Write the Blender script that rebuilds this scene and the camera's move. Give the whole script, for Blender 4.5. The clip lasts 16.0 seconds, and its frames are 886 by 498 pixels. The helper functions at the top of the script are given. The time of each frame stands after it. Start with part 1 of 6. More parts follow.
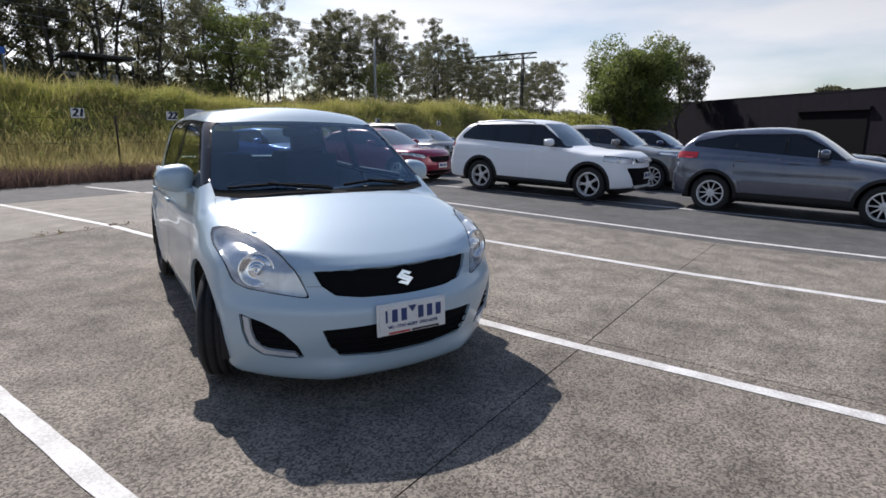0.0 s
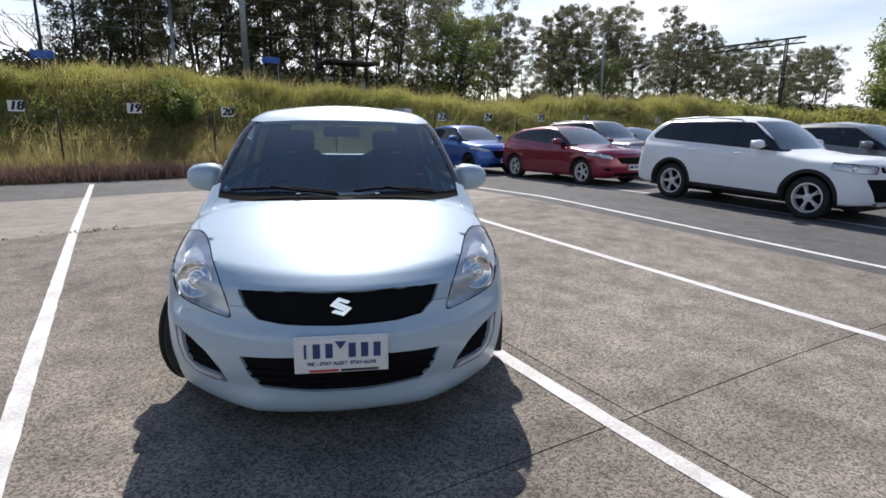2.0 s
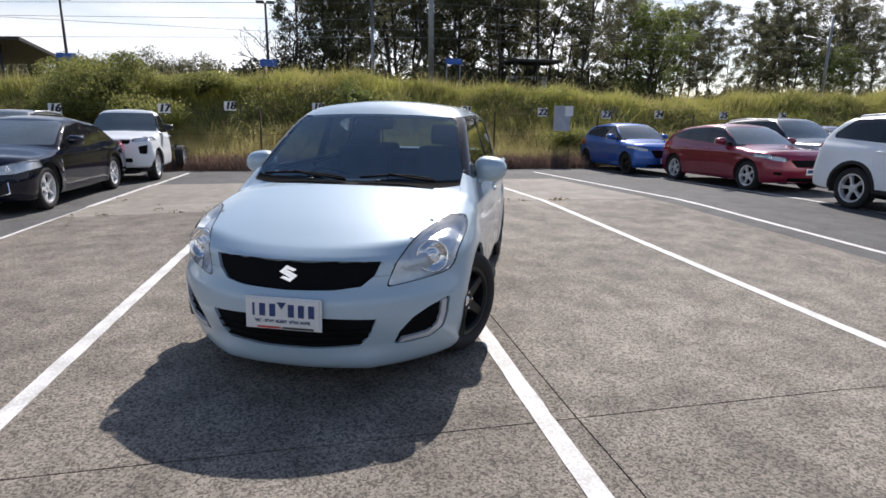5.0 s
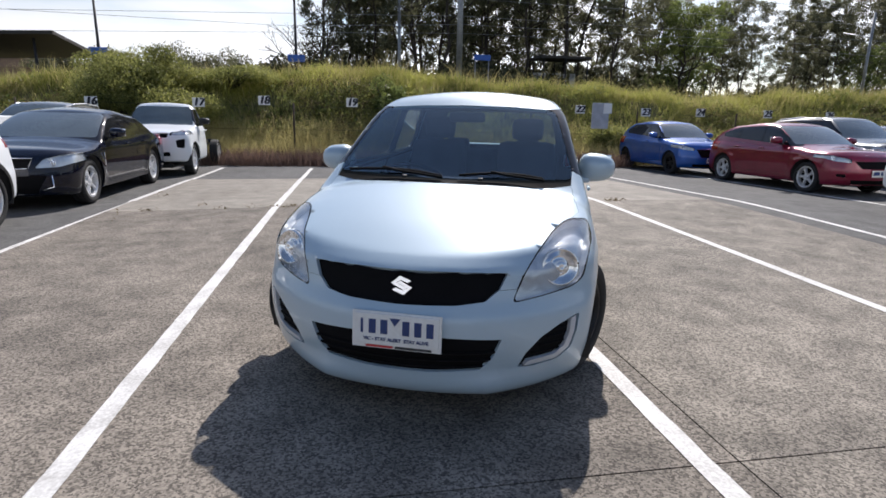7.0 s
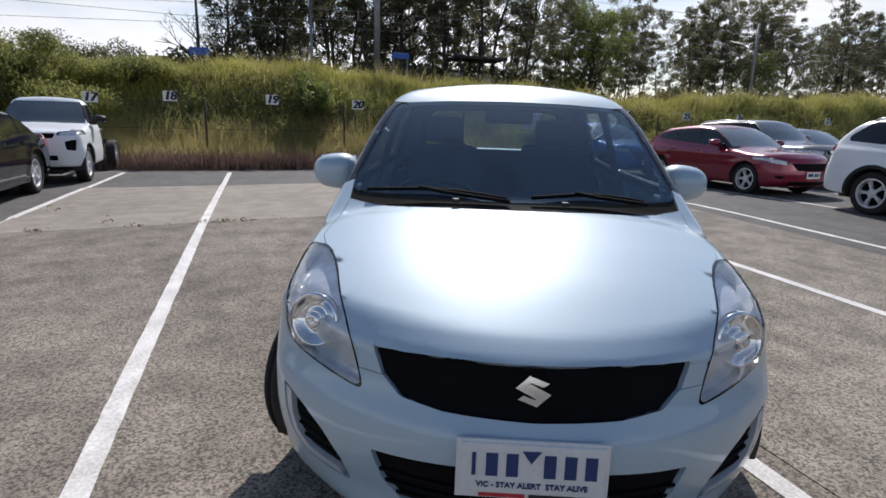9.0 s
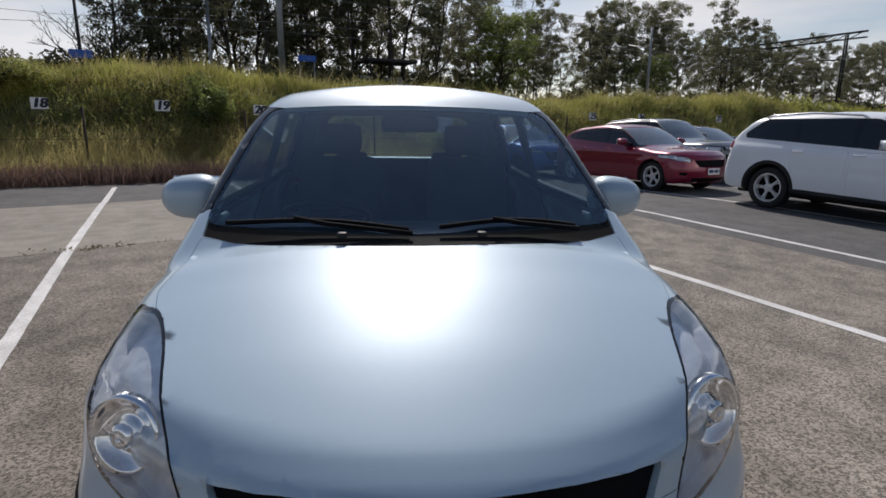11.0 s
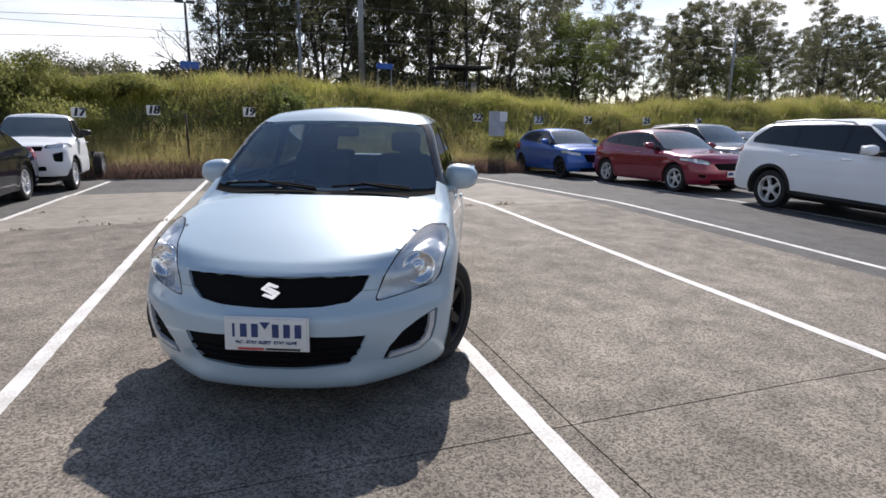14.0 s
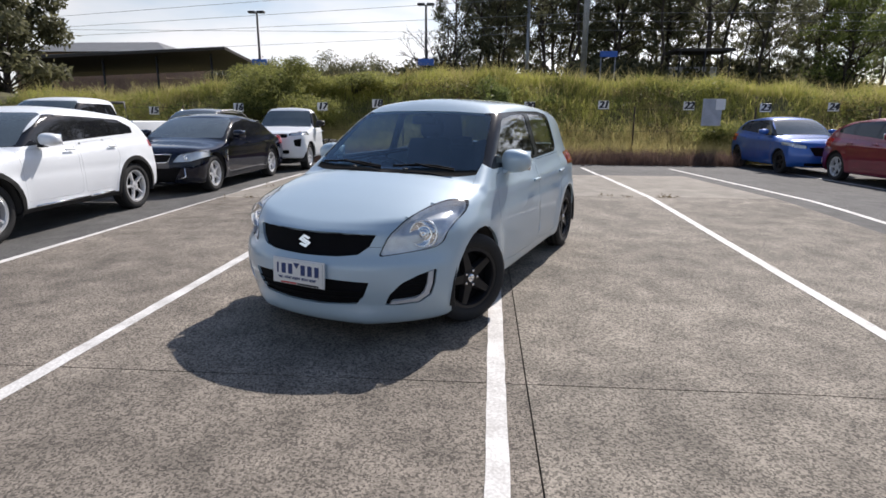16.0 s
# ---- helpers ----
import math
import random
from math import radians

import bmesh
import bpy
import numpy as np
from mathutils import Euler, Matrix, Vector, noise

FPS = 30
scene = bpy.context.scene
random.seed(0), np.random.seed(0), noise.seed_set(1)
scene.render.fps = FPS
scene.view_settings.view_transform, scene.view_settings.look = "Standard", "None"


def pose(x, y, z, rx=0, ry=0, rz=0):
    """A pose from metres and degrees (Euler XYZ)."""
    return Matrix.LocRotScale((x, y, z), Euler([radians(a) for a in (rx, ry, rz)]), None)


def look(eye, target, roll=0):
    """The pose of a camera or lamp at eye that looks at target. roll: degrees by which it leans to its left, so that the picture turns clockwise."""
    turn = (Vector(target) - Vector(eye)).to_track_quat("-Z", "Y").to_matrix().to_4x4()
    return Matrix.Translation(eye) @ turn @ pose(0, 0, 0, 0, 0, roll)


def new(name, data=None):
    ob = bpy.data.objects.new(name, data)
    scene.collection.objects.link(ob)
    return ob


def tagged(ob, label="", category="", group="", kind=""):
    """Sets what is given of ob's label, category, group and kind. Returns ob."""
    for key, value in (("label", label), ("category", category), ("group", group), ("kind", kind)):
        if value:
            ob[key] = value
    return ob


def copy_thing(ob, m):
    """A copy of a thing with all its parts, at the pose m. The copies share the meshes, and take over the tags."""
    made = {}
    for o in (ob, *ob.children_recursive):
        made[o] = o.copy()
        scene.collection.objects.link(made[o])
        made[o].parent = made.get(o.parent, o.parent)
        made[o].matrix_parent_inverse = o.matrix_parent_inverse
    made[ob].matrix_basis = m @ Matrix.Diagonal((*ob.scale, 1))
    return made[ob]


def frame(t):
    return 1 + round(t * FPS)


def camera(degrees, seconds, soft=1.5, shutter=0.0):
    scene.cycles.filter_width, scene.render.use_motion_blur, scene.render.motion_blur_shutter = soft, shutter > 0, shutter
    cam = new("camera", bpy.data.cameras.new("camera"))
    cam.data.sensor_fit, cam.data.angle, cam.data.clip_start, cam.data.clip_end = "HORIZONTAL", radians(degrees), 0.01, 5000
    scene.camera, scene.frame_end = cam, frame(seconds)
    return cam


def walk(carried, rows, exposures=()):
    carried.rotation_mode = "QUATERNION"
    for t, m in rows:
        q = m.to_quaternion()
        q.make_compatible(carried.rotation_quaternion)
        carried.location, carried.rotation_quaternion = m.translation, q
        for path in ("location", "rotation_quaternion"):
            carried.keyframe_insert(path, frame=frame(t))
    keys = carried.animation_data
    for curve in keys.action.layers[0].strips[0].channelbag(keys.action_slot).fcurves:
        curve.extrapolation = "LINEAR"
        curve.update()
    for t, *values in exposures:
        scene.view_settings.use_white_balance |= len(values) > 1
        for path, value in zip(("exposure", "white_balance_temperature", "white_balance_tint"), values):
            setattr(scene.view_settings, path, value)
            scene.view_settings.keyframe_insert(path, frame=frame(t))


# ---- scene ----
cam = camera(77.2, 16.0, soft=1.62)
PATH = [
    (0, (0.04, 0.012, 1.378), (-1.094, 1.606, 0.962), 0.2),
    (0.5, (0.14, 0.45, 1.378), (-1.08, 1.974, 0.947), 0.3),
    (1, (0.311, 0.854, 1.338), (-1.025, 2.281, 0.914), 0.1),
    (1.5, (0.408, 1.099, 1.355), (-1.137, 2.296, 0.929), 0.2),
    (2, (0.457, 1.325, 1.402), (-1.211, 2.342, 0.973), 0.4),
    (2.5, (0.604, 1.59, 1.409), (-1.113, 2.525, 0.985), 0.2),
    (3, (0.758, 1.77, 1.39), (-1.015, 2.596, 0.967), 0.2),
    (3.5, (0.978, 1.906, 1.369), (-0.85, 2.6, 0.949), 0.4),
    (4, (1.026, 2.117, 1.379), (-0.839, 2.699, 0.948), 0.3),
    (4.5, (1.029, 2.279, 1.397), (-0.864, 2.751, 0.957), 0.4),
    (5, (1.032, 2.316, 1.371), (-0.875, 2.731, 0.933), 0.6),
    (5.2, (1.043, 2.31, 1.404), (-0.866, 2.711, 0.964), 0.7),
    (7.3, (0.458, 1.838, 1.331), (-1.459, 2.19, 0.883), 1.1),
    (7.5, (0.382, 1.812, 1.331), (-1.534, 2.175, 0.888), 1.2),
    (8, (0.108, 1.71, 1.344), (-1.799, 2.12, 0.9), 1.4),
    (8.5, (-0.21, 1.55, 1.31), (-2.106, 2.012, 0.872), 1.6),
    (9, (-0.529, 1.452, 1.328), (-2.367, 2.107, 0.886), 1.5),
    (9.5, (-0.864, 1.491, 1.333), (-2.64, 2.298, 0.892), 1.2),
    (9.7, (-0.98, 1.524, 1.337), (-2.739, 2.361, 0.886), 0.7),
    (11.8, (-0.952, 1.809, 1.392), (-2.673, 2.744, 0.985), 0.7),
    (12, (-0.787, 1.822, 1.412), (-2.511, 2.755, 1.013), 0.7),
    (12.5, (-0.321, 1.859, 1.419), (-2.049, 2.781, 1.015), 0.6),
    (13, (0.111, 1.904, 1.448), (-1.64, 2.78, 1.039), 0.7),
    (13.5, (0.5, 1.881, 1.447), (-1.28, 2.693, 1.036), 0.8),
    (14, (0.891, 2.062, 1.386), (-0.953, 2.714, 0.966), 0.6),
    (14.5, (1.275, 2.34, 1.419), (-0.633, 2.763, 0.991), 0.4),
    (15, (1.575, 2.564, 1.408), (-0.364, 2.793, 0.976), 0.5),
    (15.5, (1.637, 2.896, 1.413), (-0.312, 2.944, 0.964), 0.5),
    (16, (1.546, 3.213, 1.381), (-0.396, 3.076, 0.923), 0.3),
]
walk(cam, [(t, look(eye, target, roll)) for t, eye, target, roll in PATH], [(0, 0.24, 6450, 13), (1.5, 0.35, 6480, 13), (3, 0.4, 6520, 13), (5, 0.38, 6520, 13), (7.5, 0.36, 6500, 13), (8.5, 0.22, 6480, 13), (9, 0.12, 6480, 13), (9.5, -0.05, 6520, 13), (12, -0.27, 6700, 13), (12.5, -0.12, 6720, 13), (13, 0.08, 6650, 13), (13.5, 0.17, 6630, 13), (14, 0.38, 6600, 13), (16, 0.33, 6650, 13)])

# world and sun: hazy bright morning, thin cloud
SUN_AZ = Vector((-0.915, 0.404))
SUN_EL = 44.5
world = bpy.data.worlds.new("sky")
scene.world = world
world.use_nodes = True
wn, wl = world.node_tree.nodes, world.node_tree.links
wn.clear()
w_out = wn.new("ShaderNodeOutputWorld")
w_bg = wn.new("ShaderNodeBackground")
w_sky = wn.new("ShaderNodeTexSky")
w_sky.sky_type = "NISHITA"
w_sky.sun_disc = False
w_sky.sun_elevation = radians(SUN_EL)
w_sky.sun_rotation = math.atan2(SUN_AZ.x, SUN_AZ.y)
w_sky.dust_density = 1.0
w_sky.air_density = 1.1
w_sky.ozone_density = 3.0
w_tc = wn.new("ShaderNodeTexCoord")
w_map = wn.new("ShaderNodeMapping")
w_map.inputs["Scale"].default_value = (1.6, 1.6, 7.0)
w_noise = wn.new("ShaderNodeTexNoise")
w_noise.inputs["Scale"].default_value = 1.5
w_noise.inputs["Detail"].default_value = 6.0
w_ramp = wn.new("ShaderNodeValToRGB")
w_ramp.color_ramp.elements[0].position = 0.32
w_ramp.color_ramp.elements[1].position = 0.6
w_mix = wn.new("ShaderNodeMixRGB")
wl.new(w_tc.outputs["Generated"], w_map.inputs["Vector"])
wl.new(w_map.outputs["Vector"], w_noise.inputs["Vector"])
wl.new(w_noise.outputs["Fac"], w_ramp.inputs["Fac"])
# cloud lies thick towards the horizon and opens overhead
w_sep = wn.new("ShaderNodeSeparateXYZ")
wl.new(w_tc.outputs["Generated"], w_sep.inputs["Vector"])
w_alt = wn.new("ShaderNodeMapRange")
w_alt.inputs["From Min"].default_value, w_alt.inputs["From Max"].default_value = 0.18, 0.5
w_alt.inputs["To Min"].default_value, w_alt.inputs["To Max"].default_value = 1.0, 0.0
wl.new(w_sep.outputs["Z"], w_alt.inputs["Value"])
w_fac = wn.new("ShaderNodeMath")
w_fac.operation = "MULTIPLY"
wl.new(w_ramp.outputs["Color"], w_fac.inputs[0])
wl.new(w_alt.outputs["Result"], w_fac.inputs[1])
wl.new(w_fac.outputs[0], w_mix.inputs["Fac"])
wl.new(w_sky.outputs["Color"], w_mix.inputs["Color1"])
# thin cloud takes its brightness from the sky behind it
w_bw = wn.new("ShaderNodeRGBToBW")
wl.new(w_sky.outputs["Color"], w_bw.inputs["Color"])
w_gain = wn.new("ShaderNodeMath")
w_gain.operation = "MULTIPLY_ADD"
w_gain.inputs[1].default_value = 1.2
w_gain.inputs[2].default_value = 1.6
wl.new(w_bw.outputs["Val"], w_gain.inputs[0])
w_tint = wn.new("ShaderNodeVectorMath")
w_tint.operation = "SCALE"
w_tint.inputs[0].default_value = (0.97, 1.0, 1.05)
wl.new(w_gain.outputs[0], w_tint.inputs["Scale"])
wl.new(w_tint.outputs["Vector"], w_mix.inputs["Color2"])
wl.new(w_mix.outputs["Color"], w_bg.inputs["Color"])
w_bg.inputs["Strength"].default_value = 0.095
wl.new(w_bg.outputs["Background"], w_out.inputs["Surface"])

sun_data = bpy.data.lights.new("sun", "SUN")
sun_data.energy = 4.3
sun_data.angle = radians(0.6)
sun_data.color = (1.0, 0.96, 0.91)
sun = new("sun", sun_data)
sun.matrix_world = look((SUN_AZ.x * 60, SUN_AZ.y * 60, 60 * math.tan(radians(SUN_EL))), (0, 0, 0))
scene.view_settings.exposure = 0.0


# ---------------------------------------------------------------- materials
def node(nt, kind, **inputs):
    n = nt.nodes.new(kind)
    for key, value in inputs.items():
        n.inputs[key.replace("_", " ")].default_value = value
    return n


def mat(name, colour, rough=0.5, metal=0.0, var=0.12, scale=6.0, fine=60.0, bump=0.0, coat=0.0, spec=0.5, second=None):
    """Principled surface with variation at two scales, in object space."""
    m = bpy.data.materials.new(name)
    m.use_nodes = True
    nt = m.node_tree
    b = nt.nodes["Principled BSDF"]
    b.inputs["Metallic"].default_value = metal
    b.inputs["Coat Weight"].default_value = coat
    b.inputs["Coat Roughness"].default_value = 0.03
    b.inputs["Specular IOR Level"].default_value = spec
    tc = node(nt, "ShaderNodeTexCoord")
    big = node(nt, "ShaderNodeTexNoise", Scale=scale, Detail=4.0)
    small = node(nt, "ShaderNodeTexNoise", Scale=fine, Detail=3.0)
    for n in (big, small):
        nt.links.new(tc.outputs["Object"], n.inputs["Vector"])
    add = node(nt, "ShaderNodeMath")
    add.operation = "ADD"
    nt.links.new(big.outputs["Fac"], add.inputs[0])
    nt.links.new(small.outputs["Fac"], add.inputs[1])
    ramp = node(nt, "ShaderNodeMapRange")
    ramp.inputs["From Min"].default_value, ramp.inputs["From Max"].default_value = 0.7, 1.3
    nt.links.new(add.outputs[0], ramp.inputs["Value"])
    mix = node(nt, "ShaderNodeMixRGB")
    c1 = [max(0.0, c * (1 - var)) for c in colour]
    c2 = list(second) if second else [min(1.0, c * (1 + var)) for c in colour]
    mix.inputs["Color1"].default_value, mix.inputs["Color2"].default_value = (*c1, 1), (*c2, 1)
    nt.links.new(ramp.outputs["Result"], mix.inputs["Fac"])
    nt.links.new(mix.outputs["Color"], b.inputs["Base Color"])
    rr = node(nt, "ShaderNodeMapRange")
    rr.inputs["To Min"].default_value, rr.inputs["To Max"].default_value = max(0.0, rough - 0.25 * var), min(1.0, rough + 0.25 * var)
    nt.links.new(big.outputs["Fac"], rr.inputs["Value"])
    nt.links.new(rr.outputs["Result"], b.inputs["Roughness"])
    if bump:
        bp = node(nt, "ShaderNodeBump", Strength=0.6, Distance=bump)
        nt.links.new(add.outputs[0], bp.inputs["Height"])
        nt.links.new(bp.outputs["Normal"], b.inputs["Normal"])
    return m


def leaf_mat(name, dark, light, rough=0.55, trans=0.35, patch=0.7, each=1.0):
    """Foliage: each leaf or clump has its own tone, some light passes through."""
    m = bpy.data.materials.new(name)
    m.use_nodes = True
    nt = m.node_tree
    b = nt.nodes["Principled BSDF"]
    out = nt.nodes["Material Output"]
    geo = node(nt, "ShaderNodeNewGeometry")
    tc = node(nt, "ShaderNodeTexCoord")
    noi = node(nt, "ShaderNodeTexNoise", Scale=patch, Detail=3.0)
    nt.links.new(tc.outputs["Object"], noi.inputs["Vector"])
    add = node(nt, "ShaderNodeMath")
    add.operation = "ADD"
    own = node(nt, "ShaderNodeMath")
    own.operation = "MULTIPLY_ADD"
    own.inputs[1].default_value, own.inputs[2].default_value = each, (1 - each) * 0.5
    nt.links.new(geo.outputs["Random Per Island"], own.inputs[0])
    nt.links.new(own.outputs[0], add.inputs[0])
    wide = node(nt, "ShaderNodeMapRange")
    wide.inputs["From Min"].default_value, wide.inputs["From Max"].default_value = 0.3, 0.7
    nt.links.new(noi.outputs["Fac"], wide.inputs["Value"])
    nt.links.new(wide.outputs["Result"], add.inputs[1])
    mr = node(nt, "ShaderNodeMapRange")
    mr.inputs["From Min"].default_value, mr.inputs["From Max"].default_value = 0.2, 1.7
    nt.links.new(add.outputs[0], mr.inputs["Value"])
    mix = node(nt, "ShaderNodeMixRGB")
    mix.inputs["Color1"].default_value, mix.inputs["Color2"].default_value = (*dark, 1), (*light, 1)
    nt.links.new(mr.outputs["Result"], mix.inputs["Fac"])
    nt.links.new(mix.outputs["Color"], b.inputs["Base Color"])
    b.inputs["Roughness"].default_value = rough
    b.inputs["Specular IOR Level"].default_value = 0.3
    tr = node(nt, "ShaderNodeBsdfTranslucent")
    nt.links.new(mix.outputs["Color"], tr.inputs["Color"])
    ms = node(nt, "ShaderNodeMixShader", Fac=trans)
    nt.links.new(b.outputs["BSDF"], ms.inputs[1])
    nt.links.new(tr.outputs["BSDF"], ms.inputs[2])
    nt.links.new(ms.outputs["Shader"], out.inputs["Surface"])
    return m


def glass_mat(name, tint, gloss=0.09, sheen=(1, 1, 1)):
    """Thin pane: tinted see-through, glossier towards grazing angles."""
    m = bpy.data.materials.new(name)
    m.use_nodes = True
    nt = m.node_tree
    nt.nodes.remove(nt.nodes["Principled BSDF"])
    out = nt.nodes["Material Output"]
    lw = node(nt, "ShaderNodeLayerWeight", Blend=0.5)
    pw = node(nt, "ShaderNodeMath")
    pw.operation = "POWER"
    pw.inputs[1].default_value = 3.6
    nt.links.new(lw.outputs["Facing"], pw.inputs[0])
    fr = node(nt, "ShaderNodeMapRange")
    fr.inputs["To Min"].default_value, fr.inputs["To Max"].default_value = gloss, 1.0
    nt.links.new(pw.outputs[0], fr.inputs["Value"])
    tr = node(nt, "ShaderNodeBsdfTransparent", Color=(*tint, 1))
    gl = node(nt, "ShaderNodeBsdfGlossy", Color=(*sheen, 1), Roughness=0.015)
    ms = node(nt, "ShaderNodeMixShader")
    nt.links.new(fr.outputs["Result"], ms.inputs["Fac"])
    nt.links.new(tr.outputs["BSDF"], ms.inputs[1])
    nt.links.new(gl.outputs["BSDF"], ms.inputs[2])
    nt.links.new(ms.outputs["Shader"], out.inputs["Surface"])
    return m


def ground_mat(name, dark, light, stone, grain=110.0, stain=0.35, bump=0.004, rough=0.85):
    """Exposed-aggregate concrete or asphalt: stone speckle, broad stains, darker wheel marks."""
    m = bpy.data.materials.new(name)
    m.use_nodes = True
    nt = m.node_tree
    b = nt.nodes["Principled BSDF"]
    tc = node(nt, "ShaderNodeTexCoord")
    vor = node(nt, "ShaderNodeTexVoronoi", Scale=grain)
    mid = node(nt, "ShaderNodeTexNoise", Scale=grain * 0.35, Detail=5.0)
    big = node(nt, "ShaderNodeTexNoise", Scale=0.55, Detail=6.0, Roughness=0.6)
    med = node(nt, "ShaderNodeTexNoise", Scale=3.5, Detail=5.0)
    for n in (vor, mid, big, med):
        nt.links.new(tc.outputs["Object"], n.inputs["Vector"])
    bw = node(nt, "ShaderNodeRGBToBW")
    nt.links.new(vor.outputs["Color"], bw.inputs["Color"])
    ramp = node(nt, "ShaderNodeMapRange")
    ramp.inputs["From Min"].default_value, ramp.inputs["From Max"].default_value = 0.25, 0.75
    nt.links.new(bw.outputs["Val"], ramp.inputs["Value"])
    c = node(nt, "ShaderNodeMixRGB")
    c.inputs["Color1"].default_value, c.inputs["Color2"].default_value = (*dark, 1), (*light, 1)
    nt.links.new(ramp.outputs["Result"], c.inputs["Fac"])
    r2 = node(nt, "ShaderNodeMapRange")
    r2.inputs["From Min"].default_value, r2.inputs["From Max"].default_value = 0.56, 0.7
    nt.links.new(mid.outputs["Fac"], r2.inputs["Value"])
    c2 = node(nt, "ShaderNodeMixRGB")
    c2.inputs["Color2"].default_value = (*stone, 1)
    nt.links.new(r2.outputs["Result"], c2.inputs["Fac"])
    nt.links.new(c.outputs["Color"], c2.inputs["Color1"])
    add = node(nt, "ShaderNodeMath")
    add.operation = "ADD"
    nt.links.new(big.outputs["Fac"], add.inputs[0])
    nt.links.new(med.outputs["Fac"], add.inputs[1])
    r3 = node(nt, "ShaderNodeMapRange")
    r3.inputs["From Min"].default_value, r3.inputs["From Max"].default_value = 0.75, 1.25
    r3.inputs["To Min"].default_value, r3.inputs["To Max"].default_value = 1 - stain, 1 + stain * 0.5
    nt.links.new(add.outputs[0], r3.inputs["Value"])
    mul = node(nt, "ShaderNodeVectorMath")
    mul.operation = "MULTIPLY"
    nt.links.new(c2.outputs["Color"], mul.inputs[0])
    nt.links.new(r3.outputs["Result"], mul.inputs[1])
    nt.links.new(mul.outputs["Vector"], b.inputs["Base Color"])
    b.inputs["Roughness"].default_value = rough
    b.inputs["Specular IOR Level"].default_value = 0.35
    bp = node(nt, "ShaderNodeBump", Strength=0.7, Distance=bump)
    nt.links.new(bw.outputs["Val"], bp.inputs["Height"])
    nt.links.new(bp.outputs["Normal"], b.inputs["Normal"])
    return m


CONCRETE = ground_mat("aggregate_concrete", (0.101, 0.089, 0.074), (0.34, 0.30, 0.25), (0.325, 0.285, 0.238), stain=0.42)
# the same aggregate, about a tenth darker, for the low-y slabs
CONCRETE_DARK = ground_mat("dark_concrete", (0.090, 0.078, 0.065), (0.303, 0.264, 0.22), (0.288, 0.25, 0.209), stain=0.42)
SMOOTH_CONC = ground_mat("old_concrete", (0.225, 0.203, 0.174), (0.335, 0.304, 0.26), (0.345, 0.312, 0.267), grain=160, stain=0.25)
ASPHALT = ground_mat("asphalt", (0.072, 0.071, 0.071), (0.142, 0.139, 0.135), (0.152, 0.149, 0.143), grain=130, stain=0.3)
LINE_PAINT = mat("line_paint", (0.62, 0.60, 0.57), 0.7, var=0.3, scale=5, fine=70, second=(0.78, 0.77, 0.75))
JOINT = mat("joint_filler", (0.06, 0.054, 0.047), 0.9, var=0.4, scale=9)
SOIL = mat("bank_soil", (0.10, 0.085, 0.045), 0.95, var=0.5, scale=0.8, fine=7, bump=0.03, second=(0.17, 0.16, 0.06))
GRASS = leaf_mat("bank_grass", (0.08, 0.10, 0.022), (0.56, 0.55, 0.15), 0.7, 0.6, 0.4, 0.5)
DRY_GRASS = leaf_mat("dry_grass", (0.31, 0.26, 0.105), (0.62, 0.54, 0.25), 0.8, 0.5, 0.5, 0.5)
DEAD_GRASS = leaf_mat("dead_grass", (0.095, 0.062, 0.056), (0.30, 0.20, 0.155), 0.85, 0.3)
BRAMBLE = leaf_mat("bramble_leaf", (0.07, 0.05, 0.03), (0.28, 0.21, 0.11), 0.6, 0.5)
GUM_LEAF = leaf_mat("gum_leaf", (0.045, 0.05, 0.028), (0.25, 0.245, 0.14), 0.5, 0.5)
BUSH_LEAF = leaf_mat("bush_leaf", (0.07, 0.088, 0.026), (0.42, 0.42, 0.135), 0.5, 0.6)
GREEN_LEAF = leaf_mat("green_leaf", (0.06, 0.085, 0.025), (0.30, 0.35, 0.11), 0.5, 0.55)
BARK = mat("bark", (0.06, 0.048, 0.04), 0.9, var=0.45, scale=3, fine=20, bump=0.02)
STEEL = mat("galvanised_steel", (0.30, 0.31, 0.32), 0.5, 0.6, var=0.25, scale=4)
RUST = mat("rusted_steel", (0.06, 0.04, 0.03), 0.85, 0.2, var=0.4)
DARK_STEEL = mat("dark_steel", (0.035, 0.035, 0.038), 0.6, 0.3, var=0.3)
BLACK_PLASTIC = mat("black_plastic", (0.012, 0.012, 0.013), 0.55, var=0.3, fine=120, spec=0.4)
BLACK_GLOSS = mat("black_gloss", (0.008, 0.008, 0.009), 0.12, var=0.2)
RUBBER = mat("tyre_rubber", (0.016, 0.016, 0.017), 0.8, var=0.35, fine=90, bump=0.001)
ALLOY = mat("alloy", (0.74, 0.75, 0.77), 0.3, 0.45, var=0.1)
BLACK_ALLOY = mat("black_alloy", (0.011, 0.011, 0.013), 0.42, 0.1, var=0.3)
CHROME = mat("chrome", (0.85, 0.86, 0.88), 0.08, 1.0, var=0.04)
# white pearl paint; the blue of the reflected sky is put into its base
WHITE_PAINT = mat("sky_tinted_pearl_white", (0.43, 0.55, 0.635), 0.47, 0.13, var=0.012, scale=2, coat=1.0)
LAMP_SILVER = mat("lamp_silver", (0.66, 0.69, 0.72), 0.22, 0.45, var=0.15, scale=9, fine=26, bump=0.006)
WHITE_PAINT_B = mat("white_solid_paint", (0.82, 0.85, 0.88), 0.3, var=0.02, scale=2, coat=0.25)
RED_PAINT = mat("red_car_paint", (0.21, 0.003, 0.030), 0.3, 0.3, var=0.1, coat=1.0)
BLUE_PAINT = mat("blue_car_paint", (0.01, 0.10, 0.42), 0.3, 0.3, var=0.1, coat=1.0)
